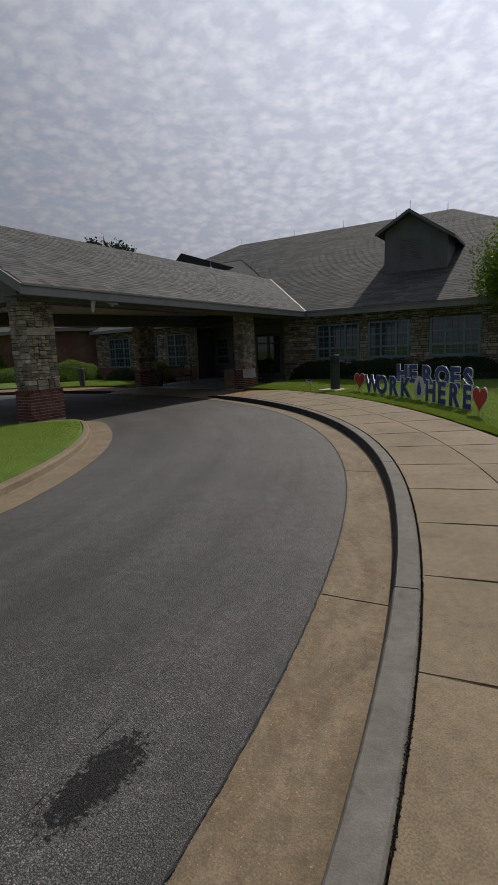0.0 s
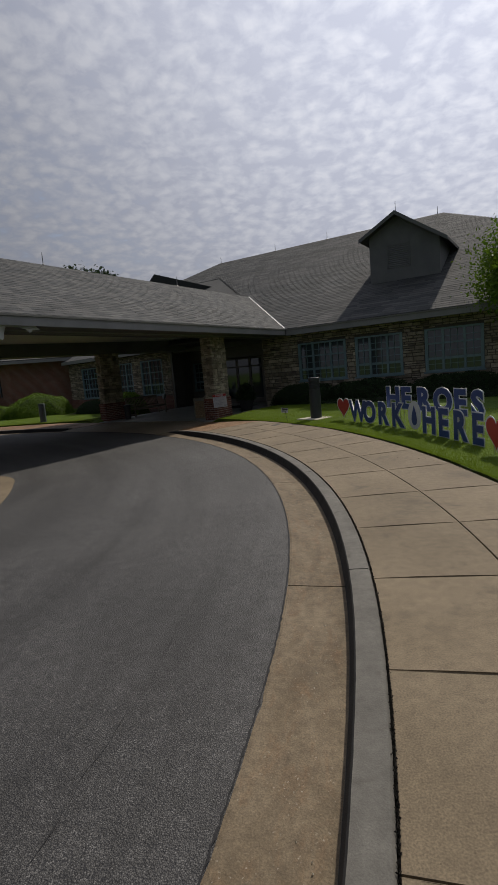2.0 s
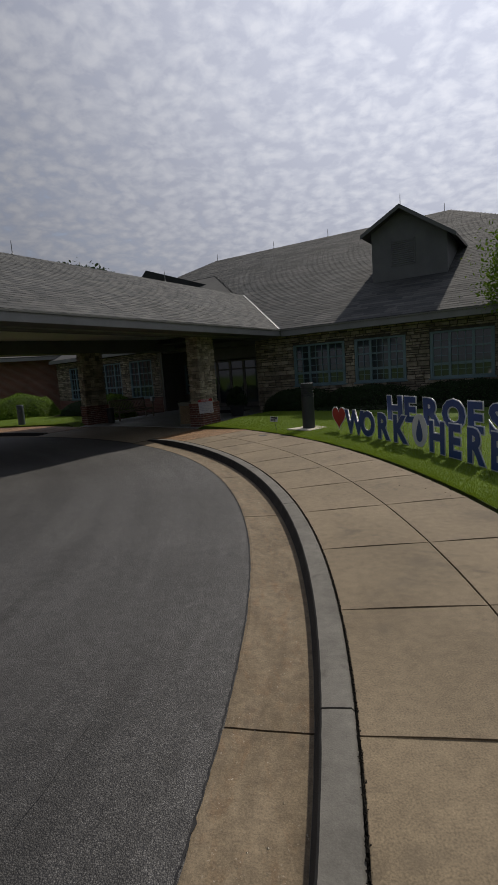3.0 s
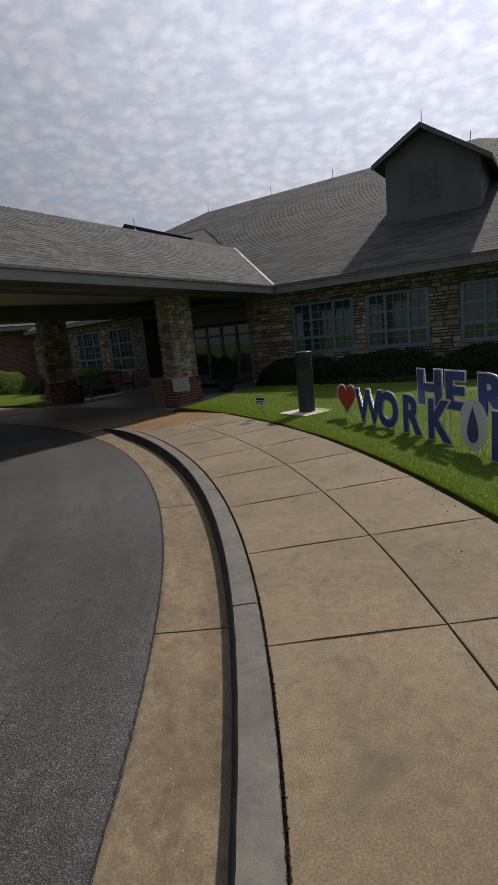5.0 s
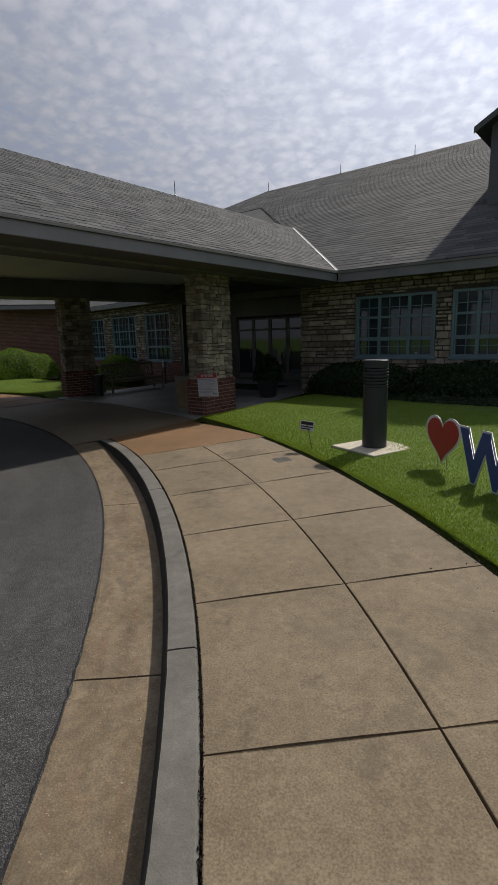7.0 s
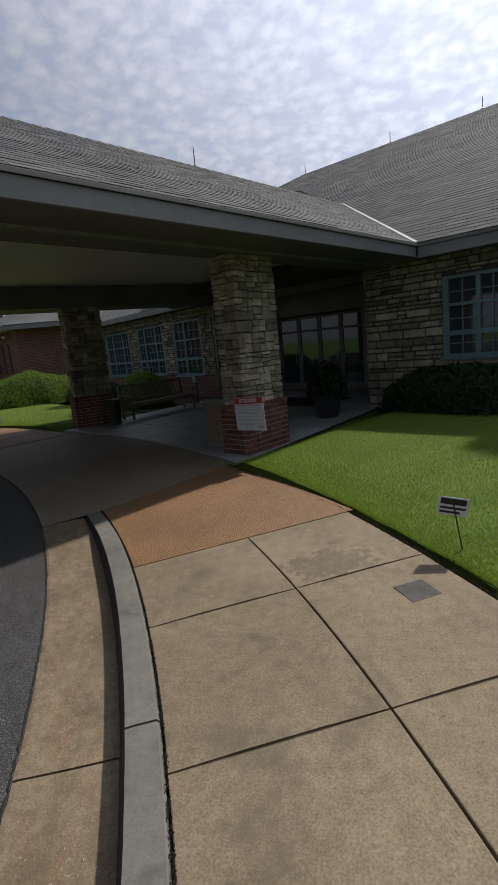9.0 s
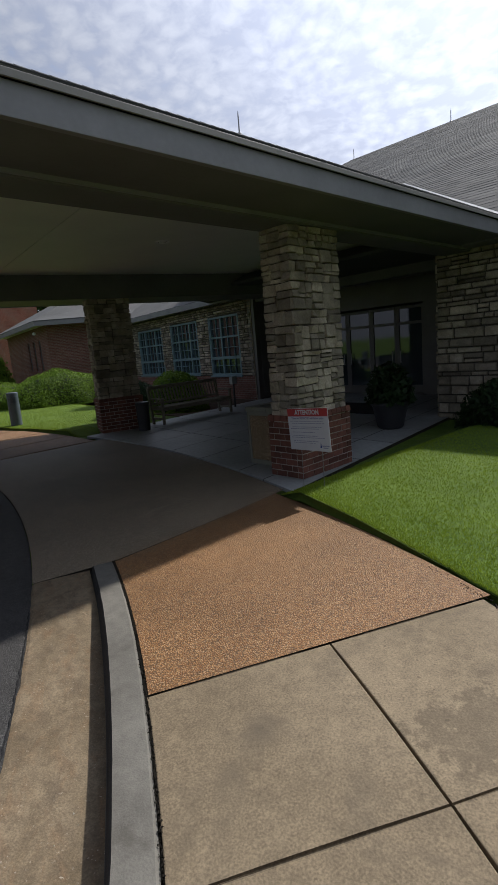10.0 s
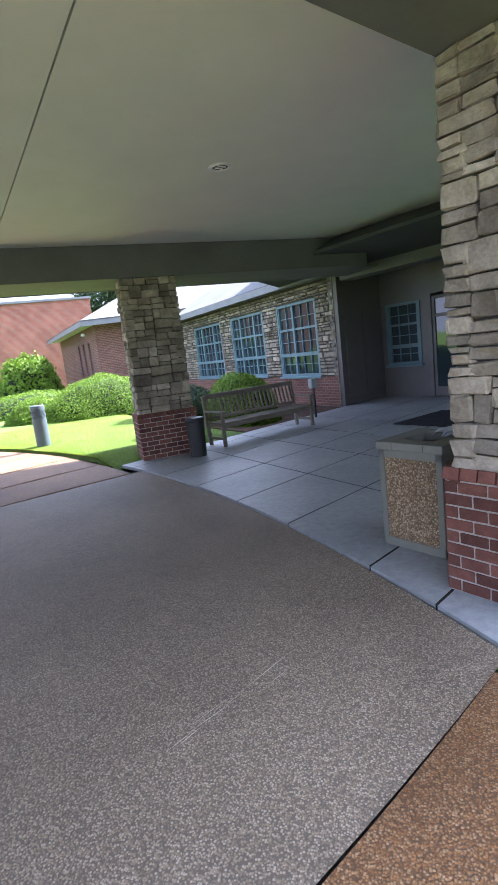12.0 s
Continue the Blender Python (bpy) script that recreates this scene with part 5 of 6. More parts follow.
        z += h
        row += 1
    return col


COL_LABEL = "square buff field-stone column on a red brick plinth"
build_column("stone_column", -4.48, -3.42, 0.83, 1.39, Z_PORCH, 101, COL_LABEL + ", behind a notice")
build_column("stone_column", 0, 1.05, 0, 0.58, Z_PORCH, 102, COL_LABEL + ", beside a bench", pose(FAR_X, FAR_Y, Z_PORCH, 0, 0, FAR_ANGLE))
build_column("stone_column", -15.0, -13.95, 0.75, 1.33, -0.02, 103, COL_LABEL + ", on the island")
far_col = Vector((FAR_X, FAR_Y, 0)) - 10.3 * Vector((math.cos(radians(FAR_ANGLE)), math.sin(radians(FAR_ANGLE)), 0))
build_column("stone_column", 0, 1.05, 0, 0.58, -0.10, 104, COL_LABEL + ", far side of the drive", pose(far_col.x, far_col.y, -0.10, 0, 0, FAR_ANGLE))


# ---- yard letters ----
def letter_mesh(ch, size, offset, depth, mat, name):
    cu = bpy.data.curves.new(name, "FONT")
    cu.body, cu.size, cu.align_x = ch, size, "CENTER"
    cu.offset, cu.extrude, cu.bevel_depth = offset, depth, 0.0
    cu.resolution_u = 3
    ob = bpy.data.objects.new("tmp", cu)
    scene.collection.objects.link(ob)
    dg = bpy.context.evaluated_depsgraph_get()
    me = bpy.data.meshes.new_from_object(ob.evaluated_get(dg))
    bpy.data.objects.remove(ob)
    me.materials.clear()
    me.materials.append(mat)
    me.name = name
    return me


def heart_outline(s, n=40):
    pts = []
    for i in range(n):
        t = 2 * math.pi * i / n
        x = 16 * math.sin(t) ** 3
        y = 13 * math.cos(t) - 5 * math.cos(2 * t) - 2 * math.cos(3 * t) - math.cos(4 * t)
        pts.append((x / 16 * 0.5 * s[0], (y + 17) / 29 * s[1]))
    return pts


def plate(outline, y0, y1):
    bm = bmesh.new()
    a = [bm.verts.new((p[0], y0, p[1])) for p in outline]
    b = [bm.verts.new((p[0], y1, p[1])) for p in outline]
    bm.faces.new(a)
    bm.faces.new(list(reversed(b)))
    for i in range(len(a)):
        j = (i + 1) % len(a)
        bm.faces.new((a[i], b[i], b[j], a[j]))
    bmesh.ops.recalc_face_normals(bm, faces=bm.faces)
    return bm


def facing(th, r, z=None, swing=0.0):
    """A pose on the lawn whose -y looks to the drive's middle."""
    p = polar(th, r)
    return pose(p.x, p.y, lawn_z(p.x, p.y) if z is None else z, 0, 0, th - 90 + swing)


def stakes(parent, xs, top):
    for x in xs:
        part("stake", tube([(0.004, -0.12), (0.004, top)], 6), M["wire"], parent, m=pose(x, 0.012, 0))


def yard_letter(ch, th, r, base, size, lean=0.0, swing=0.0, wide=0.97):
    holder = thing("yard_letter", facing(th, r, None, swing) @ pose(0, 0, 0, lean, 0, 0), f"blue letter {ch} with a white outline on lawn stakes", "yard sign", "letters spelling heroes work here")
    k = size * 1.22
    for nm, off, y, mat, dep in (("backing", 0.046, 0.006, M["white"], 0.004), ("face", 0.026, -0.0045, M["blue"], 0.003)):
        me = letter_mesh(ch, k, off, dep, mat, nm)
        ob = new(nm, me)
        ob.parent = holder
        ob.matrix_basis = pose(0, y, base, 90, 0, 0) @ Matrix.Diagonal((wide, 1, 1, 1))
    stakes(holder, (-0.12, 0.12), base + size * 0.6)


for ch, th in zip("WORK", (20.6, 19.05, 17.35, 15.6)):
    yard_letter(ch, th, 20.02, 0.05, 0.58)
for ch, th in zip("HERE", (11.75, 10.3, 8.75, 7.15)):
    yard_letter(ch, th, 19.95, 0.05, 0.58)
for ch, th in zip("HEROES", (16.75, 15.25, 13.35, 11.4, 9.75, 8.2)):
    yard_letter(ch, th, 20.2, 0.44, 0.52, 1.5, wide=1.25)


def yard_heart(th, r):
    h = thing("yard_heart", facing(th, r), "red heart with a white outline on lawn stakes", "yard sign", "hearts beside the letters")
    part("backing", plate(heart_outline((0.62, 0.56)), 0.0, 0.008), M["white"], h, m=pose(0, 0, 0.04))
    part("face", plate(heart_outline((0.55, 0.50)), -0.006, 0.0), M["red"], h, m=pose(0, 0, 0.072))
    stakes(h, (-0.08, 0.08), 0.3)


yard_heart(22.95, 20.12)
yard_heart(4.9, 19.8)


def yard_oval():
    o = thing("yard_emblem", facing(13.55, 20.0), "white oval emblem with a blue drop on lawn stakes", "yard sign")
    ring = [(0.25 * math.cos(2 * math.pi * i / 36), 0.31 + 0.30 * math.sin(2 * math.pi * i / 36)) for i in range(36)]
    part("backing", plate(ring, 0.0, 0.008), M["white"], o, m=pose(0, 0, 0.03))
    drop = []
    for i in range(30):
        t = 2 * math.pi * i / 30
        drop.append((0.14 * math.sin(t) * math.sin(t / 2) ** 1.4, 0.31 + 0.21 * math.cos(t)))
    part("drop", plate(drop, -0.005, 0.0), M["blue"], o, m=pose(0, 0, 0.03))
    stakes(o, (-0.08, 0.08), 0.3)


yard_oval()


# ---- bollards ----
def build_bollard(x, y, z, mat, label, rings, pad, tilt=0.0, r=0.165, h=1.20, yaw=0.0):
    b = thing("bollard_light", pose(x, y, z, 0, tilt, yaw), label, "bollard")
    part("post", tube([(r, 0.0), (r, 0.70 * h)], 40), mat, b)
    z0 = 0.70 * h
    bm = tube([(r * 0.86, z0), (r * 0.86, h - 0.06)], 40)
    part("core", bm, mat, b)
    step = (h - 0.10 - z0) / rings
    for i in range(rings):
        zz = z0 + step * (i + 0.25)
        part("louvre_ring", tube([(r * 0.87, zz), (r, zz - 0.004), (r, zz + step * 0.42), (r * 0.87, zz + step * 0.6)], 40), mat, b)
    part("cap", tube([(r, h - 0.10), (r, h - 0.012), (r - 0.012, h), (0.01, h + 0.004)], 40), mat, b)
    if pad:
        part("pad", boxes(((-0.42, -0.42, -0.10), (0.42, 0.42, 0.015)), bevel=0.012), M["pad"], b, "pale concrete pad", m=pose(0, 0, 0, 0, 0, 38))
    return b


build_bollard(2.06, 17.42, 0.095, M["dark_metal"], "dark round bollard light with louvred top on a concrete pad", 6, True)
pb = Vector((-10.08, 27.0, 0))
build_bollard(pb.x, pb.y, 0.0, M["grey_metal"], "grey round bollard light with louvred top on the lawn", 7, False, r=0.15, h=0.98)


# ---- notices ----
def text_mesh(body, size, mat, name, depth=0.0008):
    cu = bpy.data.curves.new(name, "FONT")
    cu.body, cu.size, cu.align_x, cu.align_y, cu.extrude, cu.offset = body, size, "CENTER", "CENTER", depth, size * 0.03
    cu.resolution_u = 2
    ob = bpy.data.objects.new("tmp", cu)
    scene.collection.objects.link(ob)
    me = bpy.data.meshes.new_from_object(ob.evaluated_get(bpy.context.evaluated_depsgraph_get()))
    bpy.data.objects.remove(ob)
    me.materials.clear()
    me.materials.append(mat)
    return me


def build_notice():
    a, b = Vector((-1.225, 21.02, 0.42)), Vector((-0.705, 20.55, 0.47))
    ang = math.degrees(math.atan2(b.y - a.y, b.x - a.x))
    w = math.hypot(b.x - a.x, b.y - a.y)
    z = lawn_z(a.x, a.y)
    n = thing("lawn_notice", pose(a.x, a.y, 0, 0, 0, ang), "white printed notice with a red heading on wire legs", "sign")
    tilt = pose(0, 0, 0.425, 0, -4, 0)
    panel = part("panel", boxes(((0, 0, 0), (w, 0.006, 0.475)), bevel=0.002), M["white"], n, m=tilt)
    part("heading", boxes(((0.003, -0.0018, 0.385), (w - 0.003, 0.0, 0.472))), M["red"], panel, "red heading band")
    t = new("heading_text", text_mesh("ATTENTION", 0.075, M["white"], "heading_text"))
    t.parent = panel
    t.matrix_basis = pose(w / 2, -0.003, 0.428, 90, 0, 0)
    t = new("lead_text", text_mesh("Visitors are RESTRICTED until further notice", 0.030, M["ink"], "lead_text"))
    t.parent = panel
    t.matrix_basis = pose(w / 2, -0.0015, 0.362, 90, 0, 0)
    rng = random.Random(8)
    bm = bmesh.new()
    for i, zz in enumerate((0.33, 0.305, 0.265, 0.245, 0.205, 0.165, 0.145, 0.105, 0.085)):
        x0 = 0.04 + 0.03 * (i % 3 != 0)
        x1 = w - 0.05 - rng.random() * 0.2
        x = x0
        while x < min(x1, 0.48 if zz < 0.13 else 9):
            d = rng.uniform(0.02, 0.06)
            box(bm, (x, -0.0014, zz - 0.0035), (min(x + d, x1), 0.0, zz + 0.0035))
            x += d + 0.008
    tagged(part("text_lines", bm, M["ink"], panel), "lines of small print", kind="stuff")
    part("emblem", plate([(0.53, 0.04), (0.545, 0.10), (0.56, 0.04)], -0.0014, 0.0), M["blue"], panel, "small dark emblem")
    part("emblem_bars", boxes(((0.565, -0.0014, 0.055), (0.68, 0.0, 0.068)), ((0.58, -0.0014, 0.035), (0.66, 0.0, 0.047))), M["ink"], panel)
    for x in (0.18, 0.54):
        part("wire_leg", tube([(0.0035, -0.15), (0.0035, 0.6)], 6), M["wire"], n, m=pose(x, 0.012, 0.0))


build_notice()


def build_stake_sign():
    x, y = 1.20, 17.40
    z = lawn_z(x, y)
    s = thing("stake_sign", pose(x, y, z, 0, 0, -8), "small tilted white sign on a thin black stake in the lawn", "sign")
    part("stake", tube([(0.005, -0.1), (0.005, 0.40)], 6), M["black"], s, m=pose(0.0, 0.004, 0, 6, -9, 0))
    pl = part("plate", boxes(((-0.10, -0.004, 0.0), (0.10, 0.0, 0.14)), bevel=0.002), M["white"], s, m=pose(-0.07, -0.02, 0.27, 6, 8, 0))
    part("print", boxes(((-0.085, -0.006, 0.085), (0.085, -0.004, 0.13)), ((-0.085, -0.006, 0.05), (0.085, -0.004, 0.066)), ((-0.085, -0.006, 0.018), (0.05, -0.004, 0.034))), M["black"], pl, "dark printed bars")


build_stake_sign()

pm = thing("access_cover", pose(0.821, 16.821, band_z(27.0, 18.77) - 0.004, 0.9, -1.7, 28), "small square cast-iron access cover in the walk", "cover")
cov = boxes(((-0.105, -0.105, -0.02), (0.105, 0.105, 0.004)), bevel=0.002)
part("lid", cov, M["iron"], pm)


# ---- bench, bins, planter ----
def build_bench(m, L):
    """x along the bench, sitting towards -y."""
    b = thing("garden_bench", m, "weathered slatted teak garden bench on the porch", "bench")
    W = M["wood"]
    for x in (0.03, L - 0.09):
        part("front_leg", boxes(((x, 0.0, 0), (x + 0.06, 0.06, 0.62)), bevel=0.006), W, b)
        bm = boxes(((x, 0.0, 0), (x + 0.06, 0.06, 0.93)), bevel=0.006)
        for v in bm.verts:
            v.co.y += 0.47 + max(0, v.co.z - 0.42) * 0.22
        part("back_leg", bm, W, b)
        part("armrest", boxes(((x - 0.015, -0.04, 0.62), (x + 0.075, 0.57, 0.65)), bevel=0.010), W, b)
        part("side_rail", boxes(((x + 0.01, 0.06, 0.36), (x + 0.05, 0.47, 0.43)), bevel=0.004), W, b)
        part("side_rail", boxes(((x + 0.015, 0.06, 0.12), (x + 0.045, 0.47, 0.17)), bevel=0.004), W, b)
    part("seat_rail", boxes(((0.09, 0.008, 0.34), (L - 0.09, 0.048, 0.42)), bevel=0.004), W, b)
    part("seat_rail", boxes(((0.09, 0.48, 0.36), (L - 0.09, 0.52, 0.42)), bevel=0.004), W, b)
    for i in range(6):
        part("seat_slat", boxes(((0.03, -0.015 + i * 0.085, 0.42), (L - 0.03, 0.055 + i * 0.085, 0.442)), bevel=0.006), W, b)
    tilt = lambda z: 0.47 + max(0, z - 0.42) * 0.22
    for z, t in ((0.86, 0.09), (0.47, 0.06)):
        part("back_rail", boxes(((0.07, tilt(z) + 0.005, z), (L - 0.07, tilt(z) + 0.05, z + t)), bevel=0.006), W, b)
    n = int((L - 0.2) / 0.095)
    for i in range(n):
        x = 0.13 + (L - 0.26) * i / (n - 1)
        bm = boxes(((x - 0.022, 0.015, 0.52), (x + 0.022, 0.033, 0.87)), bevel=0.003)
        for v in bm.verts:
            v.co.y += tilt(v.co.z)
        part("back_slat", bm, W, b)


build_bench(pose(-5.48, 26.62, Z_PORCH, 0, 0, 59.3), 2.36)

lb = thing("litter_bin", uv_frame(-4.12, 1.62, Z_PORCH, 0), "square litter bin with aggregate panels and an olive frame", "bin")
part("frame", boxes(((0, 0, 0), (0.05, 0.05, 0.78)), ((0.50, 0, 0), (0.55, 0.05, 0.78)), ((0, 0.50, 0), (0.05, 0.55, 0.78)), ((0.50, 0.50, 0), (0.55, 0.55, 0.78)), ((0, 0, 0.0), (0.55, 0.55, 0.07)), ((0, 0, 0.72), (0.55, 0.05, 0.78)), ((0, 0.50, 0.72), (0.55, 0.55, 0.78)),
                    ((0, 0.05, 0.72), (0.05, 0.50, 0.78)), ((0.50, 0.05, 0.72), (0.55, 0.50, 0.78)), bevel=0.006), M["bin_frame"], lb)
for lo, hi in (((0.05, 0.012, 0.07), (0.50, 0.03, 0.72)), ((0.05, 0.52, 0.07), (0.50, 0.538, 0.72)), ((0.012, 0.05, 0.07), (0.03, 0.50, 0.72)), ((0.52, 0.05, 0.07), (0.538, 0.50, 0.72))):
    part("panel", boxes((lo, hi)), M["bin_panel"], lb, "exposed aggregate panel")
bm = boxes(((-0.015, -0.015, 0.78), (0.565, 0.14, 0.845)), ((-0.015, 0.41, 0.78), (0.565, 0.565, 0.845)), ((-0.015, 0.14, 0.78), (0.13, 0.41, 0.845)), ((0.42, 0.14, 0.78), (0.565, 0.41, 0.845)), bevel=0.008)
part("lid", bm, M["bin_frame"], lb, "olive lid with a square opening")
part("liner", boxes(((0.10, 0.10, 0.45), (0.45, 0.45, 0.76))), M["black"], lb, "black liner")
bm = bmesh.new()
for i, (dx, dy, s) in enumerate(((0.40, 0.15, 0.09), (0.44, 0.24, 0.11), (0.36, 0.13, 0.07))):
    vs = [bm.verts.new((dx + s * math.cos(k * 1.05) * (1 + 0.2 * math.sin(3 * k)), dy + s * math.sin(k * 1.05), 0.855 + 0.03 * math.sin(k * 2 + i))) for k in range(6)]
    top = bm.verts.new((dx, dy, 0.89))
    for k in range(6):
        bm.faces.new((vs[k], vs[(k + 1) % 6], top))
part("bag_edge", bm, M["grey_paper"], lb, "crumpled clear bag edge")

tb = thing("waste_bin", pose(-5.67, 26.0, Z_PORCH), "slim black waste bin against the column", "bin")
part("body", tube([(0.135, 0.0), (0.155, 0.60), (0.162, 0.61), (0.162, 0.64)], 24), M["black"], tb)
part("lid", tube([(0.162, 0.64), (0.15, 0.665), (0.05, 0.67)], 24), M["dark_metal"], tb, "flat dark lid")


def leaf_cloud(rng, n, place, size, droop=0.3):
    """Small folded leaves at places and normals given by place()."""
    av, af = [], []
    for _ in range(n):
        p, nr = place()
        t = Vector((rng.gauss(0, 1), rng.gauss(0, 1), rng.gauss(0, 1)))
        nr = (nr + t * 0.55).normalized()
        t = (t - nr * t.dot(nr)).normalized()
        bt = nr.cross(t)
        s = size * rng.uniform(0.6, 1.35)
        k = len(av)
        av += [p - t * s * 0.5, p + bt * s * 0.28 + nr * s * 0.1, p + t * s * 0.5, p - bt * s * 0.28 + nr * s * 0.1]
        af += [(k, k + 1, k + 2), (k, k + 2, k + 3)]
    return av, af


def build_shrub(name, m, rx, ry, h, n, size, mat, label, seed, lump=0.10, boxy=2.0):
    """A clipped shrub: a near-black solid core inside a shell of leaves with an uneven outline."""
    rng = random.Random(seed)
    sh = thing(name, m, label, "shrub", "clipped shrubs")

    def radius(d):
        q = Vector((d.x * rx, d.y * ry, d.z * h))
        e = (abs(d.x) ** boxy + abs(d.y) ** boxy + abs(d.z) ** boxy) ** (-1 / boxy)
        return e * (1 + lump * noise.noise(q * 1.3 + Vector((seed, 0, 0))) + lump * 0.5 * noise.noise(q * 4 + Vector((0, seed, 0))))
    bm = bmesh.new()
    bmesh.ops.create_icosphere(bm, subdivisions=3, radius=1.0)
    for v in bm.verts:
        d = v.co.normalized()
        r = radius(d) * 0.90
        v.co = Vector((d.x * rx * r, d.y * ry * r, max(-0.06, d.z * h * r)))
    part("inner_core", bm, M["core_dark"], sh)

    def place():
        while True:
            d = Vector((rng.gauss(0, 1), rng.gauss(0, 1), rng.gauss(0, 1))).normalized()
            if d.z > -0.12:
                break
        r = radius(d) * rng.uniform(0.88, 1.03)
        return Vector((d.x * rx * r, d.y * ry * r, max(0, d.z * h * r))), Vector((d.x / rx, d.y / ry, d.z / h)).normalized()
    av, af = leaf_cloud(rng, n, place, size)
    ob = new("leaves", quads_mesh("leaves", av, af, mat))
    ob.parent = sh
    tagged(ob, kind="stuff")
    return sh


def at(x, y, turn=0.0):
    return pose(x, y, lawn_z(x, y) - 0.02, 0, 0, turn)


build_shrub("clipped_shrub", at(-12.6, 32.7, 60), 2.1, 1.5, 1.28, 30000, 0.06, M["leaf"], "large bright green clipped shrub on the lawn", 1)
build_shrub("clipped_shrub", at(-14.6, 31.6, 40), 1.1, 1.0, 0.82, 14000, 0.06, M["leaf"], "rounded green clipped shrub on the lawn", 2)
build_shrub("clipped_shrub", at(-17.3, 34.0, 40), 2.4, 1.5, 0.95, 14000, 0.07, M["leaf"], "low green clipped hedge on the lawn", 3)
build_shrub("tall_shrub", at(-21.2, 38.0, 0), 1.7, 1.6, 2.6, 9000, 0.16, M["leaf"], "tall loose green shrub before the brick bay", 4, 0.22)
build_shrub("clipped_shrub", pose(-6.6, 30.2, -0.08, 0, 0, 130), 1.35, 0.9, 1.2, 15000, 0.06, M["leaf"], "rounded green shrub behind the bench", 5)
build_shrub("clipped_shrub", pose(-9.2, 32.2, -0.08, 0, 0, 140), 1.5, 0.9, 0.85, 6000, 0.085, M["leaf_dark"], "dark green shrub under the windows", 6)
for i, (v, w) in enumerate(((-0.6, 1.5), (-3.4, 1.7), (-6.6, 1.8), (-10.0, 1.9))):
    build_shrub("foundation_hedge", uv_frame(-0.55, v - 0.4, -0.05, 0), 0.78, w, 0.98, 9000, 0.08, M["leaf_dark"], "dark clipped hedge under the shaded windows", 10 + i, 0.08, 2.8)
build_shrub("ground_cover", uv_frame(-1.2, -7.0, -0.02, 0), 0.5, 6.0, 0.35, 5000, 0.09, M["leaf_dark"], "low dark planting before the hedge", 19, 0.15, 2.6)

pl = thing("planter", uv_frame(-0.85, 1.75, Z_PORCH), "dark round planter with a leafy green plant", "planter")
part("pot", tube([(0.20, 0), (0.24, 0.04), (0.32, 0.42), (0.35, 0.46), (0.35, 0.50), (0.31, 0.50), (0.30, 0.44)], 28), M["clay"], pl, smooth=True)
rngp = random.Random(77)


def planter_place():
    d = Vector((rngp.gauss(0, 1), rngp.gauss(0, 1), abs(rngp.gauss(0, 1)))).normalized()
    r = rngp.uniform(0.3, 1.0)
    return Vector((d.x * 0.45 * r, d.y * 0.45 * r, 0.48 + d.z * 0.75 * r)), d


av, af = leaf_cloud(rngp, 1500, planter_place, 0.13)
ob = new("plant", quads_mesh("plant", av, af, M["leaf_dark"]))
ob.parent = pl
bm = bmesh.new()
for i in range(14):
    a, l = i * 2.4, 0.25 + 0.03 * (i % 5)
    tube([(0.006, 0), (0.004, l)], 5, bm, pose(0.05 * math.cos(a), 0.05 * math.sin(a), 0.42, 25 * math.sin(a), 25 * math.cos(a), 0))
part("stems", bm, M["bark"], pl)

wb = thing("wall_box", pose(-4.55, 29.75, 0.62, 0, 0, 63), "small pale plastic box by the end of the bench", "box")
part("body", boxes(((-0.10, -0.06, 0), (0.10, 0.06, 0.22)), bevel=0.015), M["grey_paper"], wb)
part("post", boxes(((-0.02, -0.02, -0.68), (0.02, 0.02, 0.0))), M["dark_metal"], wb)


# ---- trees ----
def build_tree(x, y, z, height, crown, trunk_r, n, size, mat, label, seed, bare=0.35, limbs=9):
    rng = random.Random(seed)
    t = thing("tree", pose(x, y, z), label, "tree", "trees round the building")
    bm = bmesh.new()
    tips = []

    def limb(p, d, length, r, depth):
        segs = 5
        prev = None
        for i in range(segs + 1):
            f = i / segs
            c = p + d * length * f + Vector((rng.gauss(0, 0.02), rng.gauss(0, 0.02), 0.04 * f * f)) * length
            rr = r * (1 - 0.65 * f)
            side = d.orthogonal().normalized()
            up = d.cross(side)
            ring = [bm.verts.new(c + (side * math.cos(a) + up * math.sin(a)) * rr) for a in [2 * math.pi * k / 6 for k in range(6)]]
            if prev:
                for k in range(6):
                    bm.faces.new((prev[k], prev[(k + 1) % 6], ring[(k + 1) % 6], ring[k]))
            prev = ring
        tips.append((c, length))
        if depth:
            for _ in range(3):
                nd = (d + Vector((rng.gauss(0, 0.6), rng.gauss(0, 0.6), rng.gauss(0.15, 0.35)))).normalized()
                limb(p + d * length * rng.uniform(0.5, 0.95), nd, length * 0.55, r * 0.45, depth - 1)
    limb(Vector((0, 0, -0.2)), Vector((0.03, 0.02, 1)).normalized(), height * 0.75, trunk_r, 0)
    for i in range(limbs):
        zz = height * (bare + (0.75 - bare) * (i + 0.3) / limbs)
        a = i * 2.4
        limb(Vector((0.02 * zz, 0.015 * zz, zz)), Vector((math.cos(a), math.sin(a), 0.55)).normalized(), crown * rng.uniform(0.55, 0.9), trunk_r * 0.4, 1)
    part("trunk", bm, M["bark"], t, smooth=True)

    def place():
        c, l = tips[rng.randrange(1, len(tips))]
        q = Vector((rng.gauss(0, 1), rng.gauss(0, 1), rng.gauss(0, 0.8)))
        return c + q * crown * 0.17, (q + Vector((0, 0, 0.6))).normalized()
    av, af = leaf_cloud(rng, n, place, size)
    ob = new("crown", quads_mesh("crown", av, af, mat))
    ob.parent = t
    return t


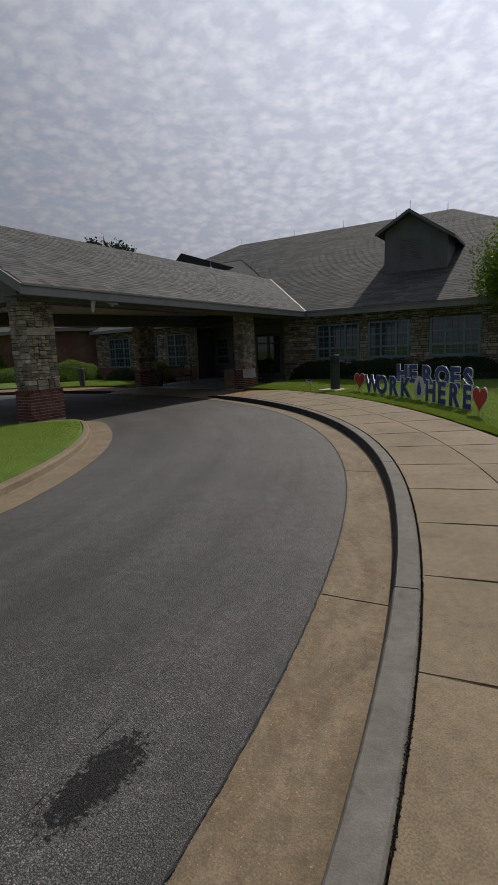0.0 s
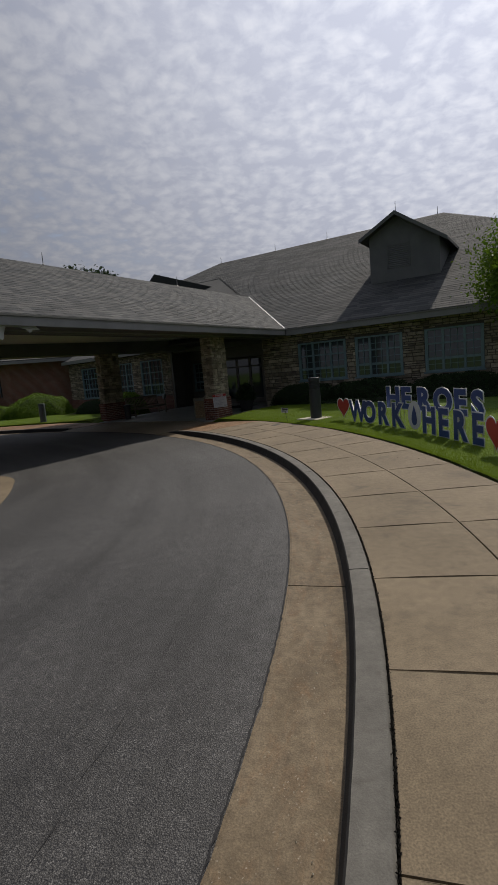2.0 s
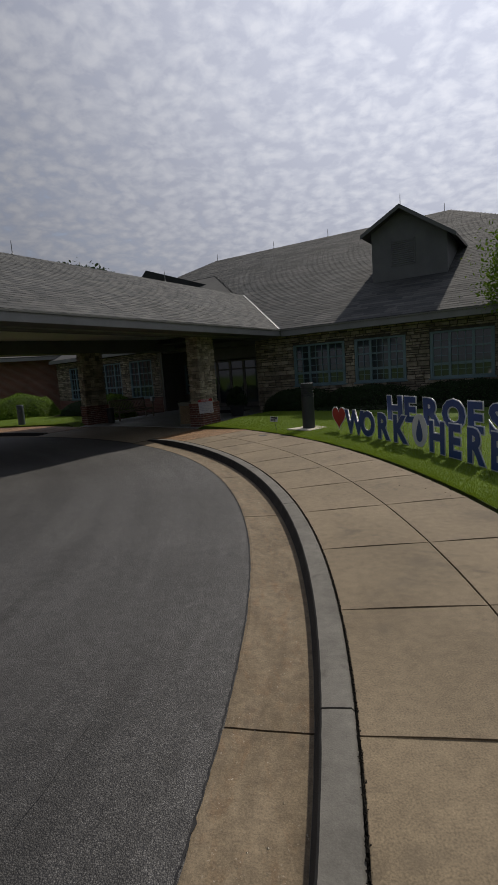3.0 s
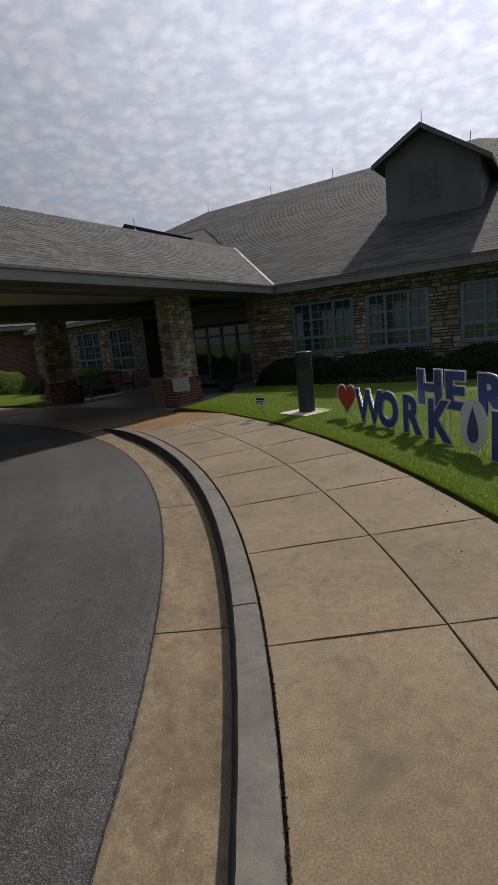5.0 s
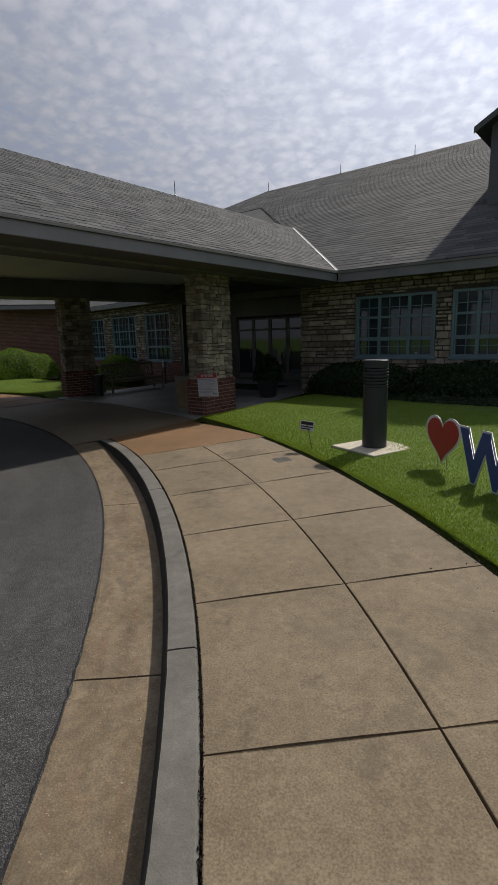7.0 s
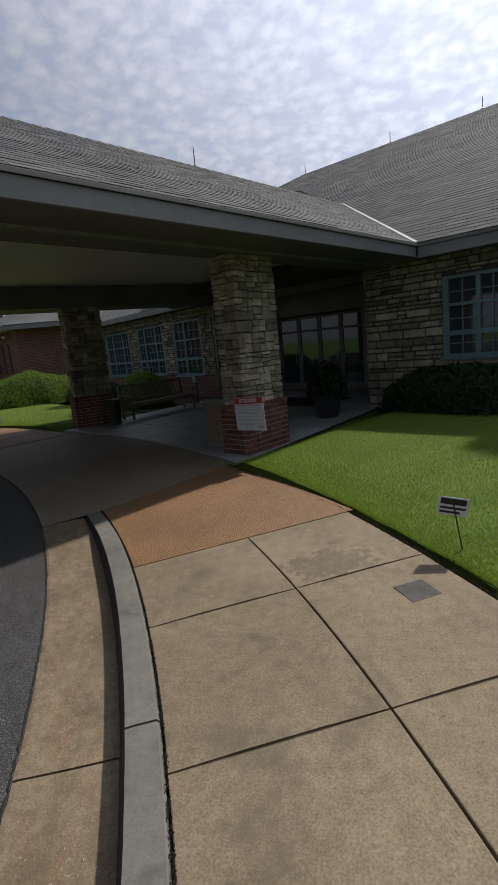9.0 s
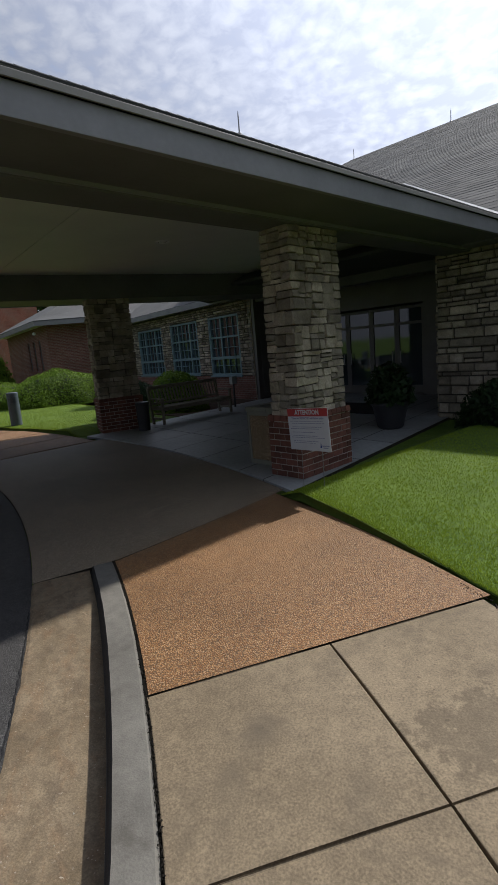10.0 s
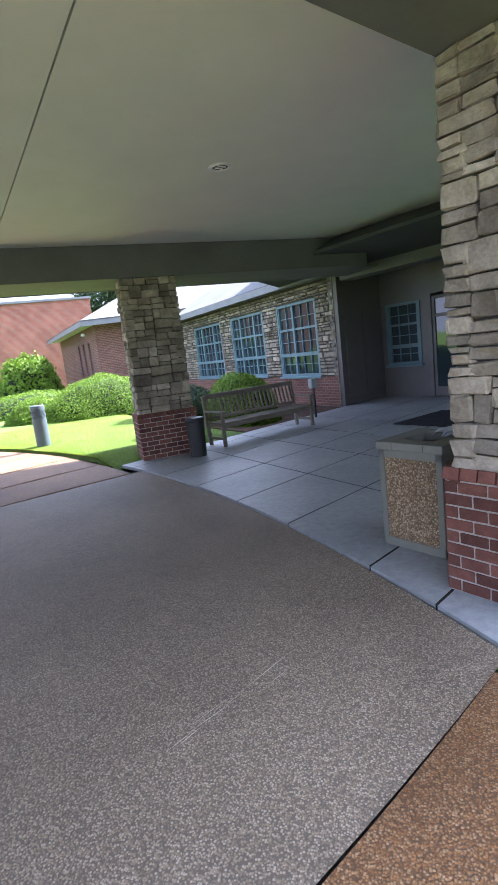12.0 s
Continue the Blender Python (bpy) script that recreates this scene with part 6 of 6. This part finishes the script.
build_tree(10.7, 19.4, 0.1, 5.3, 2.6, 0.11, 22000, 0.14, M["leaf"], "small leafy tree before the shaded wing", 31, 0.4, 12)
for i, (x, y, h) in enumerate(((-41, 71, 13.5), (-36, 72, 13.0), (-27, 70, 12.2), (-24.5, 68, 11.0))):
    build_tree(x, y, 0, h, 3.2, 0.25, 2600, 0.5, M["pine"], "tall thin pine far behind the buildings", 40 + i, 0.55, 9)
for i, (x, y, h) in enumerate(((-17.6, 60, 17.2), (-16.7, 61, 17.2), (-18.6, 62, 17.2))):
    build_tree(x, y, 0, h, 2.4, 0.22, 2200, 0.4, M["pine"], "dark pine whose top shows over the canopy", 50 + i, 0.55, 9)


# ---- a torn strip of soffit near the canopy's end ----
torn = [(-13.3, 3.082), (-12.35, 3.082), (-12.24, 3.0), (-12.42, 2.98), (-12.5, 2.92), (-12.6, 2.99), (-12.78, 3.03), (-13.08, 3.045), (-13.13, 2.95), (-13.15, 2.79), (-13.19, 2.75), (-13.25, 2.78), (-13.28, 2.95)]
strip = plate(torn, 0.10, 0.106)
for v in strip.verts:
    v.co.y += 0.10 * (3.08 - v.co.z) + 0.02 * math.sin(9 * v.co.x)
part("torn_soffit_strip", strip, M["grey_paper"], canopy, "pale torn strip hanging from the soffit")


# ---- dirt and litter ----
def crumbs(name, count, seed, th_range, place, size, mat, label, category):
    """Small irregular chunks scattered along the walk."""
    rng = random.Random(seed)
    av, af = [], []
    for _ in range(count):
        th = rng.uniform(*th_range)
        r = place(rng, th)
        c = polar(th, r, (Z_ROAD - 0.008 if r < R_FACE - 0.06 else band_z(th, r)) + 0.003)
        k, w = len(av), size * rng.uniform(0.4, 1.5)
        for i in range(3):
            a = rng.uniform(0, 1.2) + i * 2.1
            av.append((c.x + w * math.cos(a), c.y + w * math.sin(a), c.z - 0.004))
        av.append((c.x + rng.gauss(0, 0.2) * w, c.y + rng.gauss(0, 0.2) * w, c.z + w * rng.uniform(0.2, 0.7)))
        af += [(k, k + 1, k + 3), (k + 1, k + 2, k + 3), (k + 2, k, k + 3)]
    tagged(new(name, quads_mesh(name, av, af, mat)), label, category, kind="stuff")


crumbs("joint_dirt", 6000, 61, (-26, 38), lambda g, th: R_KERB + 0.008 + g.gauss(0, 0.0045), 0.0045, M["joint"], "dark crumbs of soil in the joint behind the kerb", "dirt")
crumbs("lawn_edge_dirt", 2600, 62, (-15, 38), lambda g, th: R_LAWN - 0.012 + g.gauss(0, 0.014), 0.0065, M["joint"], "dark soil crumbs along the lawn's cut edge", "dirt")
crumbs("leaf_litter", 34, 63, (4, 17), lambda g, th: R_LAWN - 0.10 - abs(g.gauss(0, 0.16)), 0.011, M["mulch"], "scattered brown leaf fragments on the walk", "leaf litter")
crumbs("road_grit", 700, 64, (-26, 30), lambda g, th: R_GUTTER + 0.03 + min(0.34, abs(g.gauss(0, 0.14))), 0.0042, M["pad"], "pale grit lying in the gutter", "grit")


# ---- grass ----
def grass(name, t0, t1, r0, r1, count, seed, label, height, bias=1.4):
    rng = np.random.default_rng(seed)
    th = rng.uniform(t0, t1, count)
    r = r0 + (r1 - r0) * rng.random(count) ** bias
    a = np.radians(th)
    x, y = CX + r * np.cos(a), CY + r * np.sin(a)
    an, hh, ww = rng.uniform(0, 6.28, count), rng.uniform(0.010, 0.026, count), rng.uniform(0.003, 0.0055, count)
    lx, ly = rng.normal(0, 0.012, count), rng.normal(0, 0.012, count)
    av, af = [], []
    for i in range(count):
        px, py = float(x[i]), float(y[i])
        if porch_gap(px, py) < 0.06: continue
        z, w, h = height(px, py, float(th[i]), float(r[i])), ww[i], hh[i]
        if z is None: continue
        k = len(av)
        av += [(px - w * math.cos(an[i]), py - w * math.sin(an[i]), z - 0.005), (px + w * math.cos(an[i]), py + w * math.sin(an[i]), z - 0.005), (px + lx[i], py + ly[i], z + h)]
        af.append((k, k + 1, k + 2))
    tagged(new(name, quads_mesh(name, av, af, M["blade"])), label, "grass", kind="stuff")


def island_z(x, y, th, r):
    d = island_r(th) - 0.65 - r
    return None if d < 0.02 else 0.012 + min(0.11 * d, 0.038 + 0.02 * (d - 0.35))


grass("grass", -14, 42, R_LAWN + 0.075, 23.5, 300000, 5, "short bright green grass blades on the lawn", lambda x, y, th, r: lawn_z(x, y), 1.6)
grass("grass", 60, 84, R_LAWN + 0.05, 26.0, 90000, 6, "short sunlit grass blades beside the porch", lambda x, y, th, r: lawn_z(x, y))
grass("grass", -25, 18, 8.0, 11.95, 70000, 7, "short bright grass blades on the island", island_z, 0.7)


# ---- shingle tabs of the canopy ----
def build_shingles():
    rng = random.Random(9)
    sl = math.hypot(1, PITCH)
    ang = math.degrees(math.atan(PITCH))
    tabs = []
    for s in range(4):
        w = (0.24, 0.31, 0.36, 0.28)[s]
        bm = bmesh.new()
        h = (0.008, 0.010, 0.012, 0.009)[s]
        vs = [(0, 0, -0.004), (w, 0, -0.004), (w, 0.205, -0.004), (0, 0.205, -0.004), (0.003, 0, h), (w - 0.003, 0, h), (w - 0.003, 0.205, 0.003), (0.003, 0.205, 0.003)]
        tabs.append((w, mesh_of(solid(vs, [(0, 3, 2, 1), (4, 5, 6, 7), (0, 1, 5, 4), (1, 2, 6, 5), (2, 3, 7, 6), (3, 0, 4, 7)], bm), "shingle", M["shingle"])))
    av, af = [], []
    course = 0.155
    n = int(HALF * sl / course)
    for side in (0,):
        for i in range(n):
            d = i * course
            v = d / sl
            z = EAVE + PITCH * v
            u = -15.4 + rng.uniform(0, 0.1)
            lim = HALF if side else min(HALF, v + 0.1)
            while u < lim - 0.1:
                k = rng.randrange(4)
                w, me = tabs[k]
                dv = rng.uniform(-0.003, 0.003) if i else -0.02 - rng.uniform(0, 0.005)
                near = side == 0 and -8.6 < u < -3.0 and i < 14
                if near:
                    m = Matrix.Translation((u, v + dv, z + dv * PITCH)) @ pose(0, 0, 0, ang, 0, 0)
                    piece("shingle", me, canopy_roof, m)
                else:
                    h = rng.uniform(0.007, 0.012)
                    q = len(av)
                    v0, z0, v1, z1 = v + dv, z + dv * PITCH, v + 0.205 / sl, z + 0.205 / sl * PITCH
                    pts = [(u + 0.003, v0, z0 + h), (u + w - 0.003, v0, z0 + h), (u + w - 0.003, v1, z1 + 0.003), (u + 0.003, v1, z1 + 0.003), (u, v0, z0 - 0.006), (u + w, v0, z0 - 0.006)]
                    if side: pts = [(a, 2 * HALF - b, c) for a, b, c in pts]
                    av += pts
                    af += [(q, q + 1, q + 2, q + 3), (q, q + 4, q + 5, q + 1)]
                u += w
    ob = new("shingles", quads_mesh("shingles", av, af, M["shingle"]))
    ob.parent = canopy_roof
    tagged(ob, "courses of grey shingle tabs", kind="stuff")


build_shingles()
